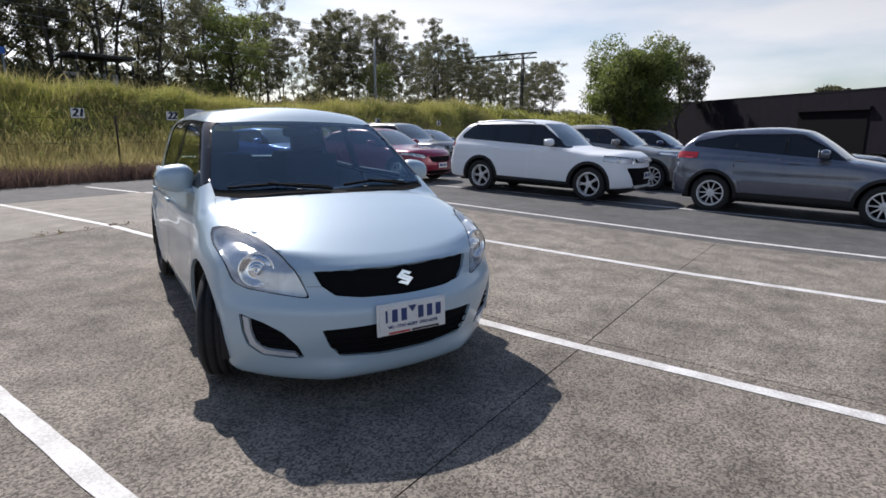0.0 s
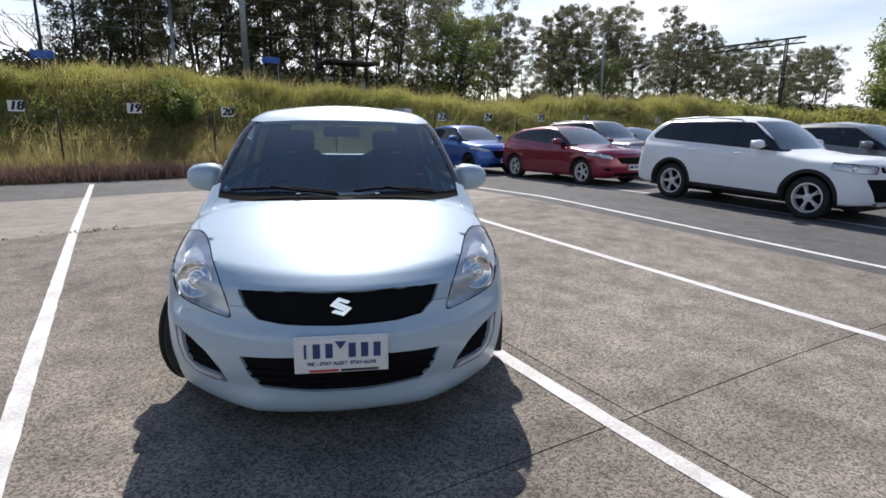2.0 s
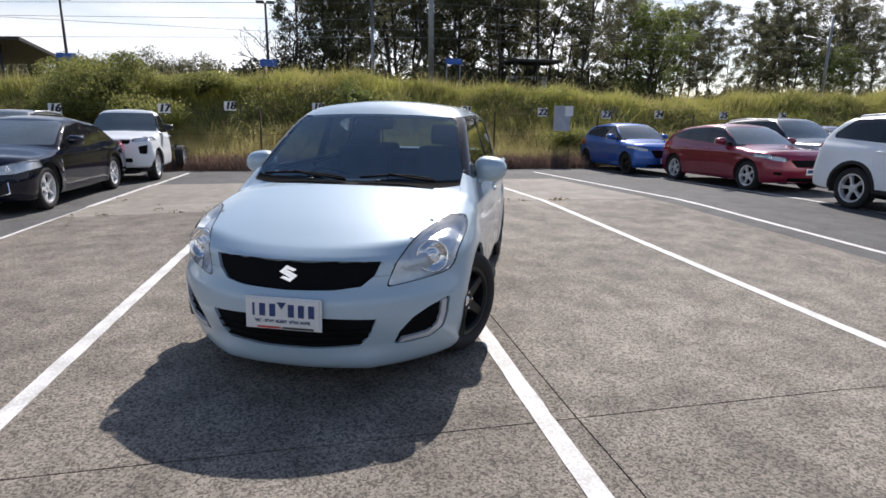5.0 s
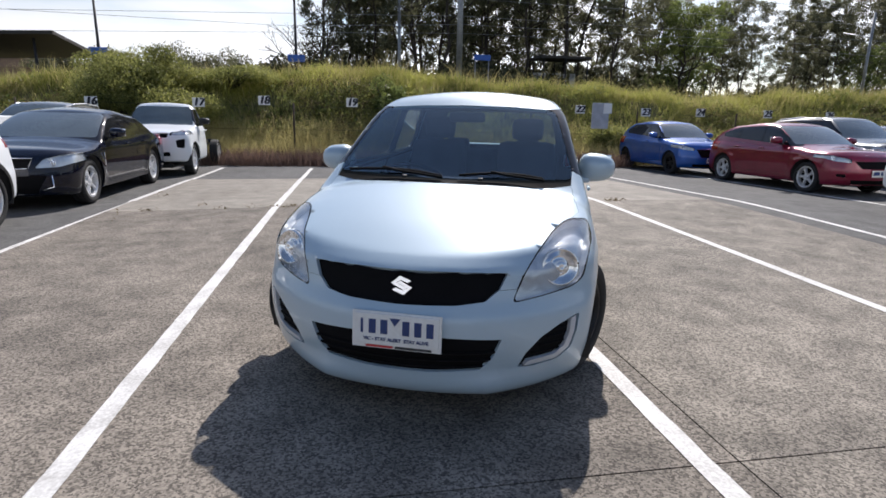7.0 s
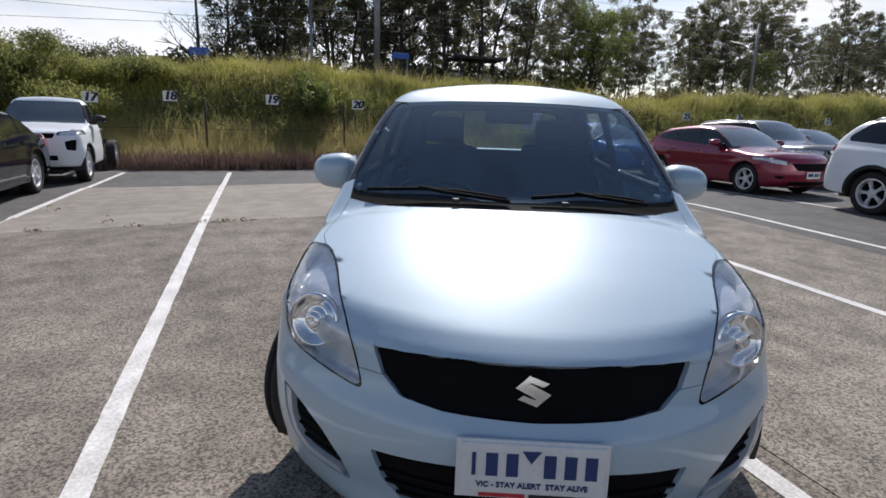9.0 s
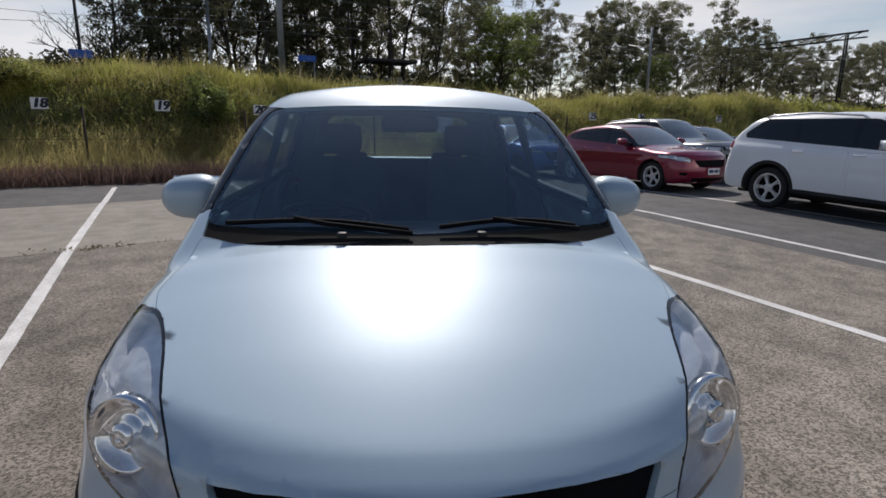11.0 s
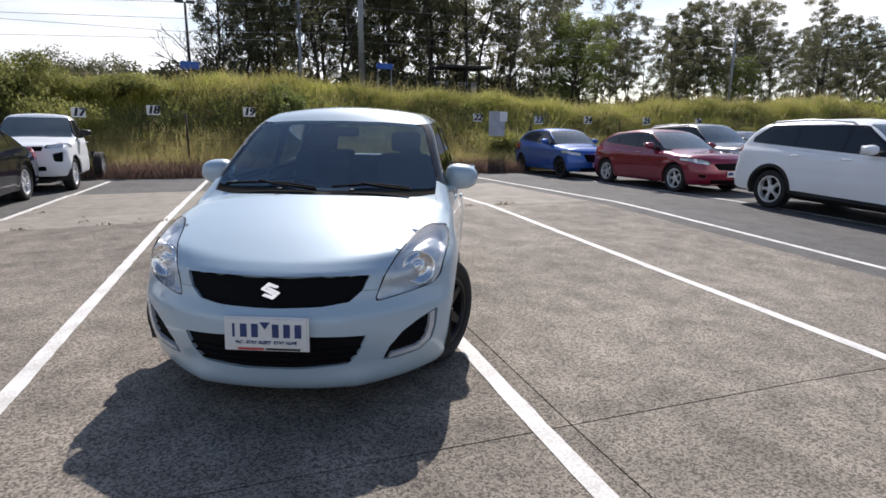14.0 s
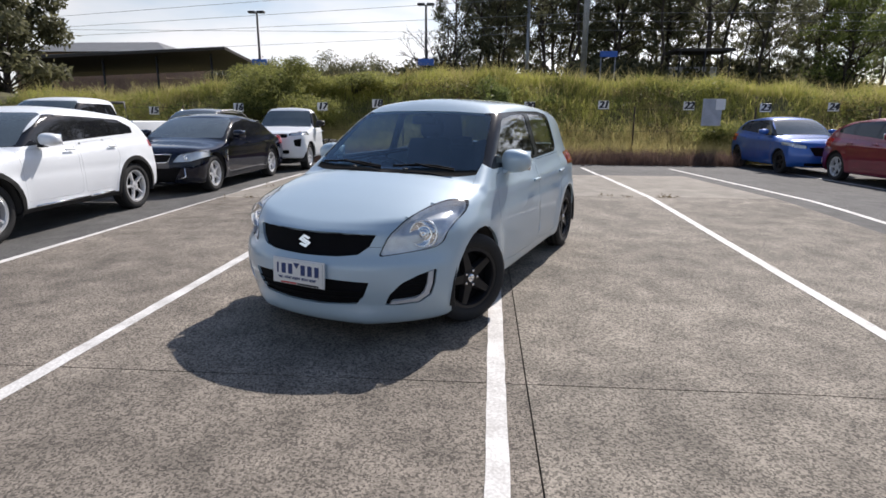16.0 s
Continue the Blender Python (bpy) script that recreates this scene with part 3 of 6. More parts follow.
# ---------------------------------------------------------------- cars
def car_skin(p, h):
    """The whole skin of a car, from its lines: nose and tail seen from the side, bonnet, flanks, roof, screens."""
    front, rear = smooth_curve(p["front"]), smooth_curve(p["rear"])
    top, side, under = smooth_curve(p["top"]), smooth_curve(p["side"]), smooth_curve(p["under"])
    screen, back, roof = smooth_curve(p["screen"]), smooth_curve(p["back"]), smooth_curve(p["roof"])
    plan = smooth_curve(p["plan"])
    fa, fb = p["front_bow"]
    ra, rb = p["rear_bow"]
    z0, w0, lean = p["belt"]
    axles, rw = p["axles"], p["wheel"]

    def f(x, y, z):
        ay = np.abs(y)
        y2 = y * y
        flank = side(z) + plan(x)
        for a in axles:
            d = np.sqrt((x - a) ** 2 + (z - rw) ** 2)
            flank = flank + p.get("flare", 0.012) * np.exp(-(((d - rw * 1.22) / 0.09) ** 2))
        flank = flank - p.get("waist", 0.006) * np.exp(-(((z - p.get("waist_z", 0.72) - 0.04 * x * 0.3) / 0.05) ** 2))
        ds = ay - flank
        bow = fa * y2 + fb * y2 * y2
        if p.get("chin"):
            # the chin runs straight across and turns back at a corner
            k = np.clip((0.27 - z) / 0.08, 0, 1)
            out = np.maximum(ay - 0.385, 0)
            bow = bow * (1 - k) + k * (np.where(ay < 0.385, 0.34 * y2, 0.0504 + 0.6 * out) + 0.7 * out * out)
        df = (x - front(z) + bow) * 0.9
        dr = (rear(z) + ra * y2 + rb * y2 * y2 - x) * 0.95
        dt = (z - top(x) + p["crown"] * y2 + p.get("crown4", 0.0) * y2 * y2) * 0.96
        du = under(x) - z
        low = smax(smax(ds, dt, p.get("r_top", 0.08)), df, p.get("r_nose", 0.06))
        low = smax(smax(low, dr, 0.08), du, 0.05)
        gs = (ay - (w0 - lean * (z - z0)) - plan(x) * p.get("taper", 1.0)) * 0.93
        gw = (x - screen(z) + p["screen_bow"] * y2) * p.get("screen_n", 0.53)
        gb = (back(z) + p["back_bow"] * y2 - x) * 0.85
        gr = z - roof(x) + p["roof_crown"] * y2
        up = smax(smax(gs, gr, p.get("r_roof", 0.12)), gw, 0.05)
        up = smax(smax(up, gb, 0.08), (z0 - 0.15) - z, 0.02)
        return smin(low, up, p.get("r_belt", 0.025))

    pos, quads = surface_nets(f, (p["rear_x"] - 0.1, -1.12, 0.05), (p["front_x"] + 0.1, 1.12, p["high"] + 0.1), h)
    me = bpy.data.meshes.new("skin")
    me.from_pydata(pos.tolist(), [], quads.tolist())
    bm = bmesh.new()
    bm.from_mesh(me)
    bpy.data.meshes.remove(me)
    bm.normal_update()
    return bm


def arch(cx, cz, r, low=0.02, n=22):
    return [(cx + r * math.cos(a), max(low, cz + r * math.sin(a))) for a in (math.pi * 2 * k / n for k in range(n))]


WHEELS = {}


def wheel(parent, at, r, width, rim_mat, spokes, outward, steer=0.0, rim_share=0.68, style="star", label=""):
    """A road wheel: tyre with tread grooves, barrel, spokes, hub and nuts."""
    key = (r, width, rim_mat.name, spokes, style)
    if key not in WHEELS:
        w2, ri = width / 2, r * rim_share
        bm = bmesh.new()
        pr = [(ri, -w2 * 0.8), (ri + 0.012, -w2 * 0.95), (r * 0.88, -w2), (r * 0.965, -w2 * 0.86)]
        for g in (-0.5, 0.0, 0.5):
            pr += [(r, w2 * (g - 0.22)), (r, w2 * (g - 0.07)), (r - 0.007, w2 * (g - 0.06)), (r - 0.007, w2 * (g + 0.06)), (r, w2 * (g + 0.07)), (r, w2 * (g + 0.22))]
        pr += [(r * 0.965, w2 * 0.86), (r * 0.88, w2), (ri + 0.012, w2 * 0.95), (ri, w2 * 0.8)]
        add_lathe(bm, pr, 40)
        tyre = part("tyre", bm, RUBBER, None)
        bm = bmesh.new()
        rr = ri + 0.004
        add_lathe(bm, [(rr, w2 * 0.86), (rr - 0.022, w2 * 0.88), (rr - 0.03, w2 * 0.7), (rr - 0.045, -w2 * 0.7), (rr, -w2 * 0.8)], 40)
        face = w2 * 0.62
        arms = [(2 * math.pi * k / spokes) for k in range(spokes)]
        hw = {"star": 0.044, "thin": 0.015}.get(style, 0.016)
        for a in arms:
            offs = (-0.11, 0.11) if style == "split" else (0.0,)
            for o in offs:
                c, s = math.cos(a + o), math.sin(a + o)
                c0, s0 = math.cos(a + o * 0.3), math.sin(a + o * 0.3)
                p0, p1 = Vector((c0 * 0.05, 0, s0 * 0.05)), Vector((c * (rr - 0.02), 0, s * (rr - 0.02)))
                d = (p1 - p0).normalized()
                q = Vector((-d.z, 0, d.x))
                vs = []
                for pt, hh, yy in ((p0, hw * 1.15, face + 0.004), (p1, hw * (0.72 if style != "five" else 1.5), face + 0.012)):
                    for sy, dy in ((1, 0.0), (1, -0.035), (-1, -0.035), (-1, 0.0)):
                        k = 0.62 if dy == 0 else 1.0
                        vs.append(bm.verts.new(pt + q * hh * sy * k + Vector((0, yy + dy, 0))))
                for i in range(4):
                    bm.faces.new((vs[i], vs[(i + 1) % 4], vs[4 + (i + 1) % 4], vs[4 + i]))
                bm.faces.new(vs[0:4][::-1])
                bm.faces.new(vs[4:8])
        add_lathe(bm, [(0.075, face - 0.03), (0.07, face + 0.004), (0.045, face + 0.008), (0.001, face + 0.008), (0.001, face - 0.03)], 24)
        bmesh.ops.recalc_face_normals(bm, faces=bm.faces[:])
        rimo = part("rim", bm, rim_mat, None, smooth=False)
        bm = bmesh.new()
        add_lathe(bm, [(0.03, face + 0.004), (0.028, face + 0.014), (0.001, face + 0.016), (0.001, face)], 20)
        for k in range(5):
            a = 2 * math.pi * (k + 0.5) / 5
            add_box(bm, (0.052 * math.cos(a), face + 0.008, 0.052 * math.sin(a)), (0.016, 0.014, 0.016), 0.003)
        cap = part("hub_cap", bm, CHROME if style == "star" else rim_mat, None)
        # black disc added behind the spokes, to darken the gaps as shade would
        bm = bmesh.new()
        add_lathe(bm, [(ri * 0.9, face - 0.062), (ri * 0.9, face - 0.05), (0.05, face - 0.05), (0.05, face - 0.062)], 28)
        disc = part("brake_disc", bm, GRILLE_BLACK, None)
        WHEELS[key] = [tyre, rimo, cap, disc]
        fresh = True
    else:
        fresh = False
    w = new("wheel")
    w.parent = parent
    w.matrix_basis = pose(*at, 0, 0, (0 if outward > 0 else 180) + steer)
    tagged(w, label=label)
    for src in WHEELS[key]:
        ob = src if fresh else src.copy()
        if not fresh:
            scene.collection.objects.link(ob)
        ob.parent = w
    return w


def mirror_shell(x, y, z, s, size):
    """A rounded mirror housing, flat behind where the glass sits."""
    bm = bmesh.new()
    bmesh.ops.create_uvsphere(bm, u_segments=24, v_segments=14, radius=0.5)
    for v in bm.verts:
        c = v.co
        q = Vector((math.copysign(abs(2 * c.x) ** 0.85, c.x), math.copysign(abs(2 * c.y) ** 0.75, c.y), math.copysign(abs(2 * c.z) ** 0.8, c.z))) * 0.5
        if q.x < 0:
            q.x *= 0.6
        q.z *= 1.0 - 0.22 * (q.y + 0.5)
        v.co = Vector((q.x * size[0], q.y * size[1], q.z * size[2]))
    for v in bm.verts:
        v.co = Vector((x + v.co.x - 0.05 * v.co.y, s * (y + v.co.y), z + v.co.z))
    if s < 0:
        bmesh.ops.reverse_faces(bm, faces=bm.faces[:])
    return bm


def plate_bars(parent, x, y, z, ink, tilt=0.0, w=0.372, h=0.134, facing=1, detail=False):
    """A number plate: pressed sheet with plain bars for its characters."""
    holder = part("number_plate", box((0, 0, 0), (0.012, w, h), 0.004), SIGN_WHITE, parent, "white number plate with dark blue characters")
    holder.matrix_basis = pose(x, y, z, 0, tilt, 0)
    for k, yy in enumerate((-0.42, -0.25, -0.09, 0.12, 0.25, 0.38)):
        bw = 0.022 if k == 0 else 0.045
        part("bar", box((0.0075 * facing, -yy * w * facing, 0.008), (0.004, bw * w / 0.372, h * 0.52)), ink, holder, smooth=False)
    return holder


def car(name, label, m, p, paint, h=0.034, rim_mat=ALLOY, spokes=5, style="split", group="parked cars", steer=0.0):
    """A parked car from its lines p: skin cut into doors, bonnet, windows and lamps, with wheels, wells, mirrors."""
    t = thing(name, label, p.get("category", "car"), m, group)
    bm = car_skin(p, h)
    r = p["wheel"]
    for cx in p["axles"]:
        for s in (1, -1):
            out = lambda c, s=s: c.y * s > 0.35
            if p.get("arch_trim"):
                ring = cut_out(bm, arch(cx, r, r * 1.34, 0.0, 28), (0, 2), out)
                cut_out(ring, arch(cx, r, r * p.get("arch", 1.17)), (0, 2), out).free()
                part("arch_trim", rim(shifted(ring, 0.006), 0.02), BLACK_PLASTIC, t)
            else:
                cut_out(bm, arch(cx, r, r * p.get("arch", 1.17)), (0, 2), out).free()
    glass = p.get("glass", PRIVACY)
    scr, bck = smooth_curve(p["screen"]), smooth_curve(p["back"])
    on_screen = lambda c: abs(c.x - float(scr(np.array(c.z))) + p["screen_bow"] * c.y**2) < 0.075
    on_back = lambda c: c.x < float(bck(np.array(c.z))) + p["back_bow"] * c.y**2 + 0.12 and c.x < 0.3
    part("windscreen", shifted(cut_out(bm, rounded(p["screen_poly"], 0.05), (1, 2), on_screen), -0.003), p.get("screen_glass", SCREEN), t)
    part("rear_window", shifted(cut_out(bm, rounded(p["back_poly"], 0.06), (1, 2), on_back), -0.003), glass, t)
    for s in (1, -1):
        near = lambda c, s=s: c.y * s > 0.3
        if "band" in p:
            band = cut_out(bm, rounded(p["band"], 0.05), (0, 2), near)
            for poly in p["windows"]:
                pane = cut_out(band, rounded(poly, 0.04), (0, 2), near)
                part("side_window", shifted(pane, -0.004), glass, t)
            part("window_surround", rim(band, 0.02), p.get("surround", BLACK_GLOSS), t)
        else:
            for poly in p["windows"]:
                pane = cut_out(bm, rounded(poly, 0.05), (0, 2), near)
                part("side_window", shifted(pane, -0.006), glass, t)
        if "clad" in p:
            part("lower_cladding", rim(shifted(cut_out(bm, p["clad"], (0, 2), near), 0.004), 0.015), BLACK_PLASTIC, t)
        for poly in p.get("doors", ()):
            d = part("door", rim(cut_out(bm, rounded(poly, 0.06), (0, 2), near), 0.02, 0.003), paint, t)
            xs = [q[0] for q in poly]
            hx = min(xs) + 0.13
            hz = p["handle"]
            yy = side_y(p, hx, hz)
            hb = box((hx, s * (yy + 0.022), hz), (0.17, 0.022, 0.026), 0.008)
            part("door_handle", hb, p.get("handle_mat", paint), d)
        if "lamp" in p:
            lp = cut_out(bm, rounded([(s * u, v) for u, v in p["lamp"]], 0.03), (1, 2), lambda c: c.x > p["front_x"] - p.get("lamp_depth", 0.9) and c.x > 0)
            cu, cv = (sum(q[k] for q in p["lamp"]) / len(p["lamp"]) for k in (0, 1))
            k_ = p.get("seal", 0.88)
            lens = cut_out(lp, rounded([(s * (cu + (u - cu) * k_), cv + (v - cv) * k_) for u, v in p["lamp"]], 0.03), (1, 2), lambda c: True)
            part("lamp_seal", rim(lp, 0.006, 0.0), BLACK_GLOSS, t, "dark seal round the headlight")
            ref = lens.copy()
            mid = Vector((0, s * p.get("bowl", (cu, cv))[0], p.get("bowl", (cu, cv))[1]))
            near_v = min(lens.verts, key=lambda v: (v.co.y - mid.y) ** 2 + (v.co.z - mid.z) ** 2)
            spot, way = near_v.co.copy(), (near_v.normal + Vector((1.2, 0, 0))).normalized()
            lamp = part("headlight", shifted(lens, 0.003), LENS, t, "clear headlight lens")
            part("reflector", rim(shifted(ref, -p.get("lamp_dish", 0.03)), 0.002 - p.get("lamp_dish", 0.03), 0.0), p.get("lamp_back", LAMP_SILVER), lamp)
            br = p.get("bowl_r", 0.06)
            bowl = bmesh.new()
            add_lathe(bowl, [(br, 0.0), (br * 0.9, -br * 0.12), (br * 0.62, -br * 0.3), (br * 0.36, -br * 0.36), (br * 0.36, -br * 0.1), (br * 0.3, br * 0.05), (0.001, br * 0.12), (0.001, -br * 0.5), (br * 1.05, -br * 0.35)], 32)
            part("lamp_bowl", bowl, CHROME, lamp).matrix_basis = Matrix.Translation(spot - way * p.get("bowl_in", 0.018)) @ way.to_track_quat("Y", "Z").to_matrix().to_4x4()
        if "tail" in p:
            part("tail_light", rim(shifted(cut_out(bm, rounded([(s * u, v) for u, v in p["tail"]], 0.03), (1, 2), lambda c: c.x < p["rear_x"] + p.get("tail_depth", 0.55)), 0.006), 0.01), RED_LENS, t, "red tail light")
    for poly in p.get("grilles", ()):
        g = cut_out(bm, rounded(poly, p.get("grille_round", 0.03)), (1, 2), lambda c: c.x > p["front_x"] - 0.6)
        part("grille", rim(shifted(g, -0.015), 0.02), GRILLE_BLACK, t)
    if "fog" in p:
        for s in (1, -1):
            fr = lambda c: c.x > p["front_x"] - 0.7
            outer = cut_out(bm, rounded([(s * u, v) for u, v in p["fog"][0]], 0.012), (1, 2), fr)
            strip = cut_out(outer, [(s * u, v) for u, v in p["fog"][1]], (1, 2), fr)
            part("fog_trim", rim(shifted(strip, 0.002), 0.025, 0.0), FOG_TRIM, t, "silver fog lamp trim")
            part("fog_recess", rim(shifted(outer, -0.016), 0.02, 0.0), GRILLE_BLACK, t, "black fog lamp recess")
    if "cowl" in p:
        part("scuttle", rim(shifted(cut_out(bm, p["cowl"], (0, 1), lambda c: 0.9 < c.z < 1.1), -0.008), 0.02), GRILLE_BLACK, t, "black plastic scuttle panel below the windscreen")
    if "bonnet" in p:
        part("bonnet", rim(cut_out(bm, rounded(p["bonnet"], p.get("bonnet_round", 0.08)), (0, 1), lambda c: c.z > 0.62), 0.02, 0.002), paint, t)
    if p.get("cabin"):
        liner = bm.copy()
        bmesh.ops.delete(liner, geom=[v for v in liner.verts if v.co.z < 0.34 or v.co.x > 1.0], context="VERTS")
        shifted(liner, -0.03)
        bmesh.ops.reverse_faces(liner, faces=liner.faces[:])
        part("cabin_lining", liner, CABIN, t)
    body = part("body", rim(bm, 0.02, 0.0), paint, t)
    for cx in p["axles"]:
        for s in (1, -1):
            st = (steer if s > 0 else steer * 0.8) if cx == p["axles"][0] else 0.0
            wheel(t, (cx, s * (p["track"] - p["tyre"] / 2), r), r, p["tyre"], rim_mat, spokes, s, st, p.get("rim", 0.68), style)
            if cx < p["rear_x"]:
                continue
            well = bmesh.new()
            add_lathe(well, [(r * 1.2, 0.34), (r * 1.2, p["track"] + 0.0), (r * 1.23, p["track"]), (r * 1.23, 0.34)], 26)
            add_lathe(well, [(r * 1.2, 0.32), (r * 1.2, 0.34), (0.01, 0.34), (0.01, 0.32)], 26)
            bmesh.ops.delete(well, geom=[v for v in well.verts if v.co.z < -r * 0.55], context="VERTS")
            if s < 0:
                bmesh.ops.scale(well, vec=(1, -1, 1), verts=well.verts[:])
            o = part("wheel_well", well, BLACK_PLASTIC, t)
            o.matrix_basis = pose(cx, 0, r)
    mx, my, mz = p["mirror"]
    for s in (1, -1):
        mirror = part("door_mirror", mirror_shell(mx, my, mz, s, p.get("mirror_size", (0.2, 0.25, 0.175))), p.get("mirror_mat", paint), t)
        part("mirror_arm", box((mx + 0.03, s * (my - 0.085), mz - 0.075), (0.09, 0.09, 0.035), 0.012), p.get("mirror_arm", BLACK_PLASTIC), mirror)
        glass_bm = bmesh.new()
        sx, sy, sz = p.get("mirror_size", (0.2, 0.25, 0.175))
        add_box(glass_bm, (mx - sx * 0.34, s * my, mz), (0.012, sy * 0.8, sz * 0.76), 0.005)
        part("mirror_glass", glass_bm, CHROME, mirror)
    if "plate" in p:
        plate_bars(t, *p["plate"], BLUE_INK, p.get("plate_tilt", 0.0))
    if p.get("rails"):
        for s in (1, -1):
            x0, x1, yy, zz = p["rails"]
            part("roof_rail", tube([(x0, s * yy, zz - 0.05), (x0 - 0.08, s * yy, zz), ((x0 + x1) / 2, s * yy, zz + 0.03), (x1 + 0.08, s * yy, zz - 0.02), (x1, s * yy, zz - 0.06)], 0.018), p.get("rail_mat", DARK_STEEL), t)
    # underbody, so that no light falls through
    part("underbody", box(((p["front_x"] + p["rear_x"]) / 2, 0, 0.24), (p["front_x"] - p["rear_x"] - 0.5, 1.0, 0.1), 0.03), BLACK_PLASTIC, t)
    return t


def side_y(p, x, z):
    return float(smooth_curve(p["side"])(np.array(z)) + smooth_curve(p["plan"])(np.array(x)))


SWIFT = dict(
    front=[(0.08, 1.83), (0.15, 1.88), (0.20, 1.905), (0.26, 1.912), (0.33, 1.932), (0.42, 1.945), (0.51, 1.938), (0.545, 1.918), (0.58, 1.897), (0.64, 1.878), (0.70, 1.862), (0.74, 1.825), (0.85, 1.775)], chin=True,
    front_bow=(0.48, 0.22), front_x=1.96, rear_x=-1.94, high=1.52,
    rear=[(0.1, -1.79), (0.3, -1.89), (0.5, -1.915), (0.8, -1.905), (1.0, -1.87), (1.2, -1.82)], rear_bow=(0.12, 0.28),
    top=[(-1.95, 1.07), (-1.2, 1.05), (-0.2, 1.01), (0.6, 0.985), (0.95, 0.985), (1.2, 0.941), (1.5, 0.860), (1.7, 0.787), (1.86, 0.716), (2.0, 0.63)],
    crown=0.10, crown4=0.08, r_top=0.10, r_nose=0.036,
    side=[(0.08, 0.77), (0.2, 0.81), (0.35, 0.838), (0.55, 0.846), (0.75, 0.838), (0.9, 0.812), (1.0, 0.78), (1.1, 0.73)],
    plan=[(-2.0, -0.10), (-1.6, -0.03), (-1.0, 0.0), (1.1, 0.0), (1.3, -0.010), (1.5, -0.036), (1.7, -0.075), (2.0, -0.12)], taper=1.9,
    under=[(-1.95, 0.28), (-1.5, 0.2), (1.3, 0.15), (1.7, 0.125), (2.0, 0.125)],
    belt=(1.0, 0.765, 0.335), screen=[(0.9, 1.09), (0.985, 0.95), (1.25, 0.55), (1.5, 0.14)], screen_bow=0.234,
    back=[(0.9, -1.89), (1.05, -1.85), (1.25, -1.74), (1.45, -1.58)], back_bow=0.18,
    roof=[(-1.9, 1.39), (-1.6, 1.43), (-1.0, 1.487), (-0.5, 1.51), (-0.1, 1.508), (0.3, 1.475), (0.6, 1.42)], roof_crown=0.17, r_roof=0.11,
    axles=(1.11, -1.32), wheel=0.308, track=0.832, tyre=0.19, flare=0.016, waist=0.007, waist_z=0.76, arch=1.16,
    mirror=(0.435, 0.856, 1.044), handle=0.84, cabin=True, mirror_arm=WHITE_PAINT, mirror_size=(0.19, 0.225, 0.195))


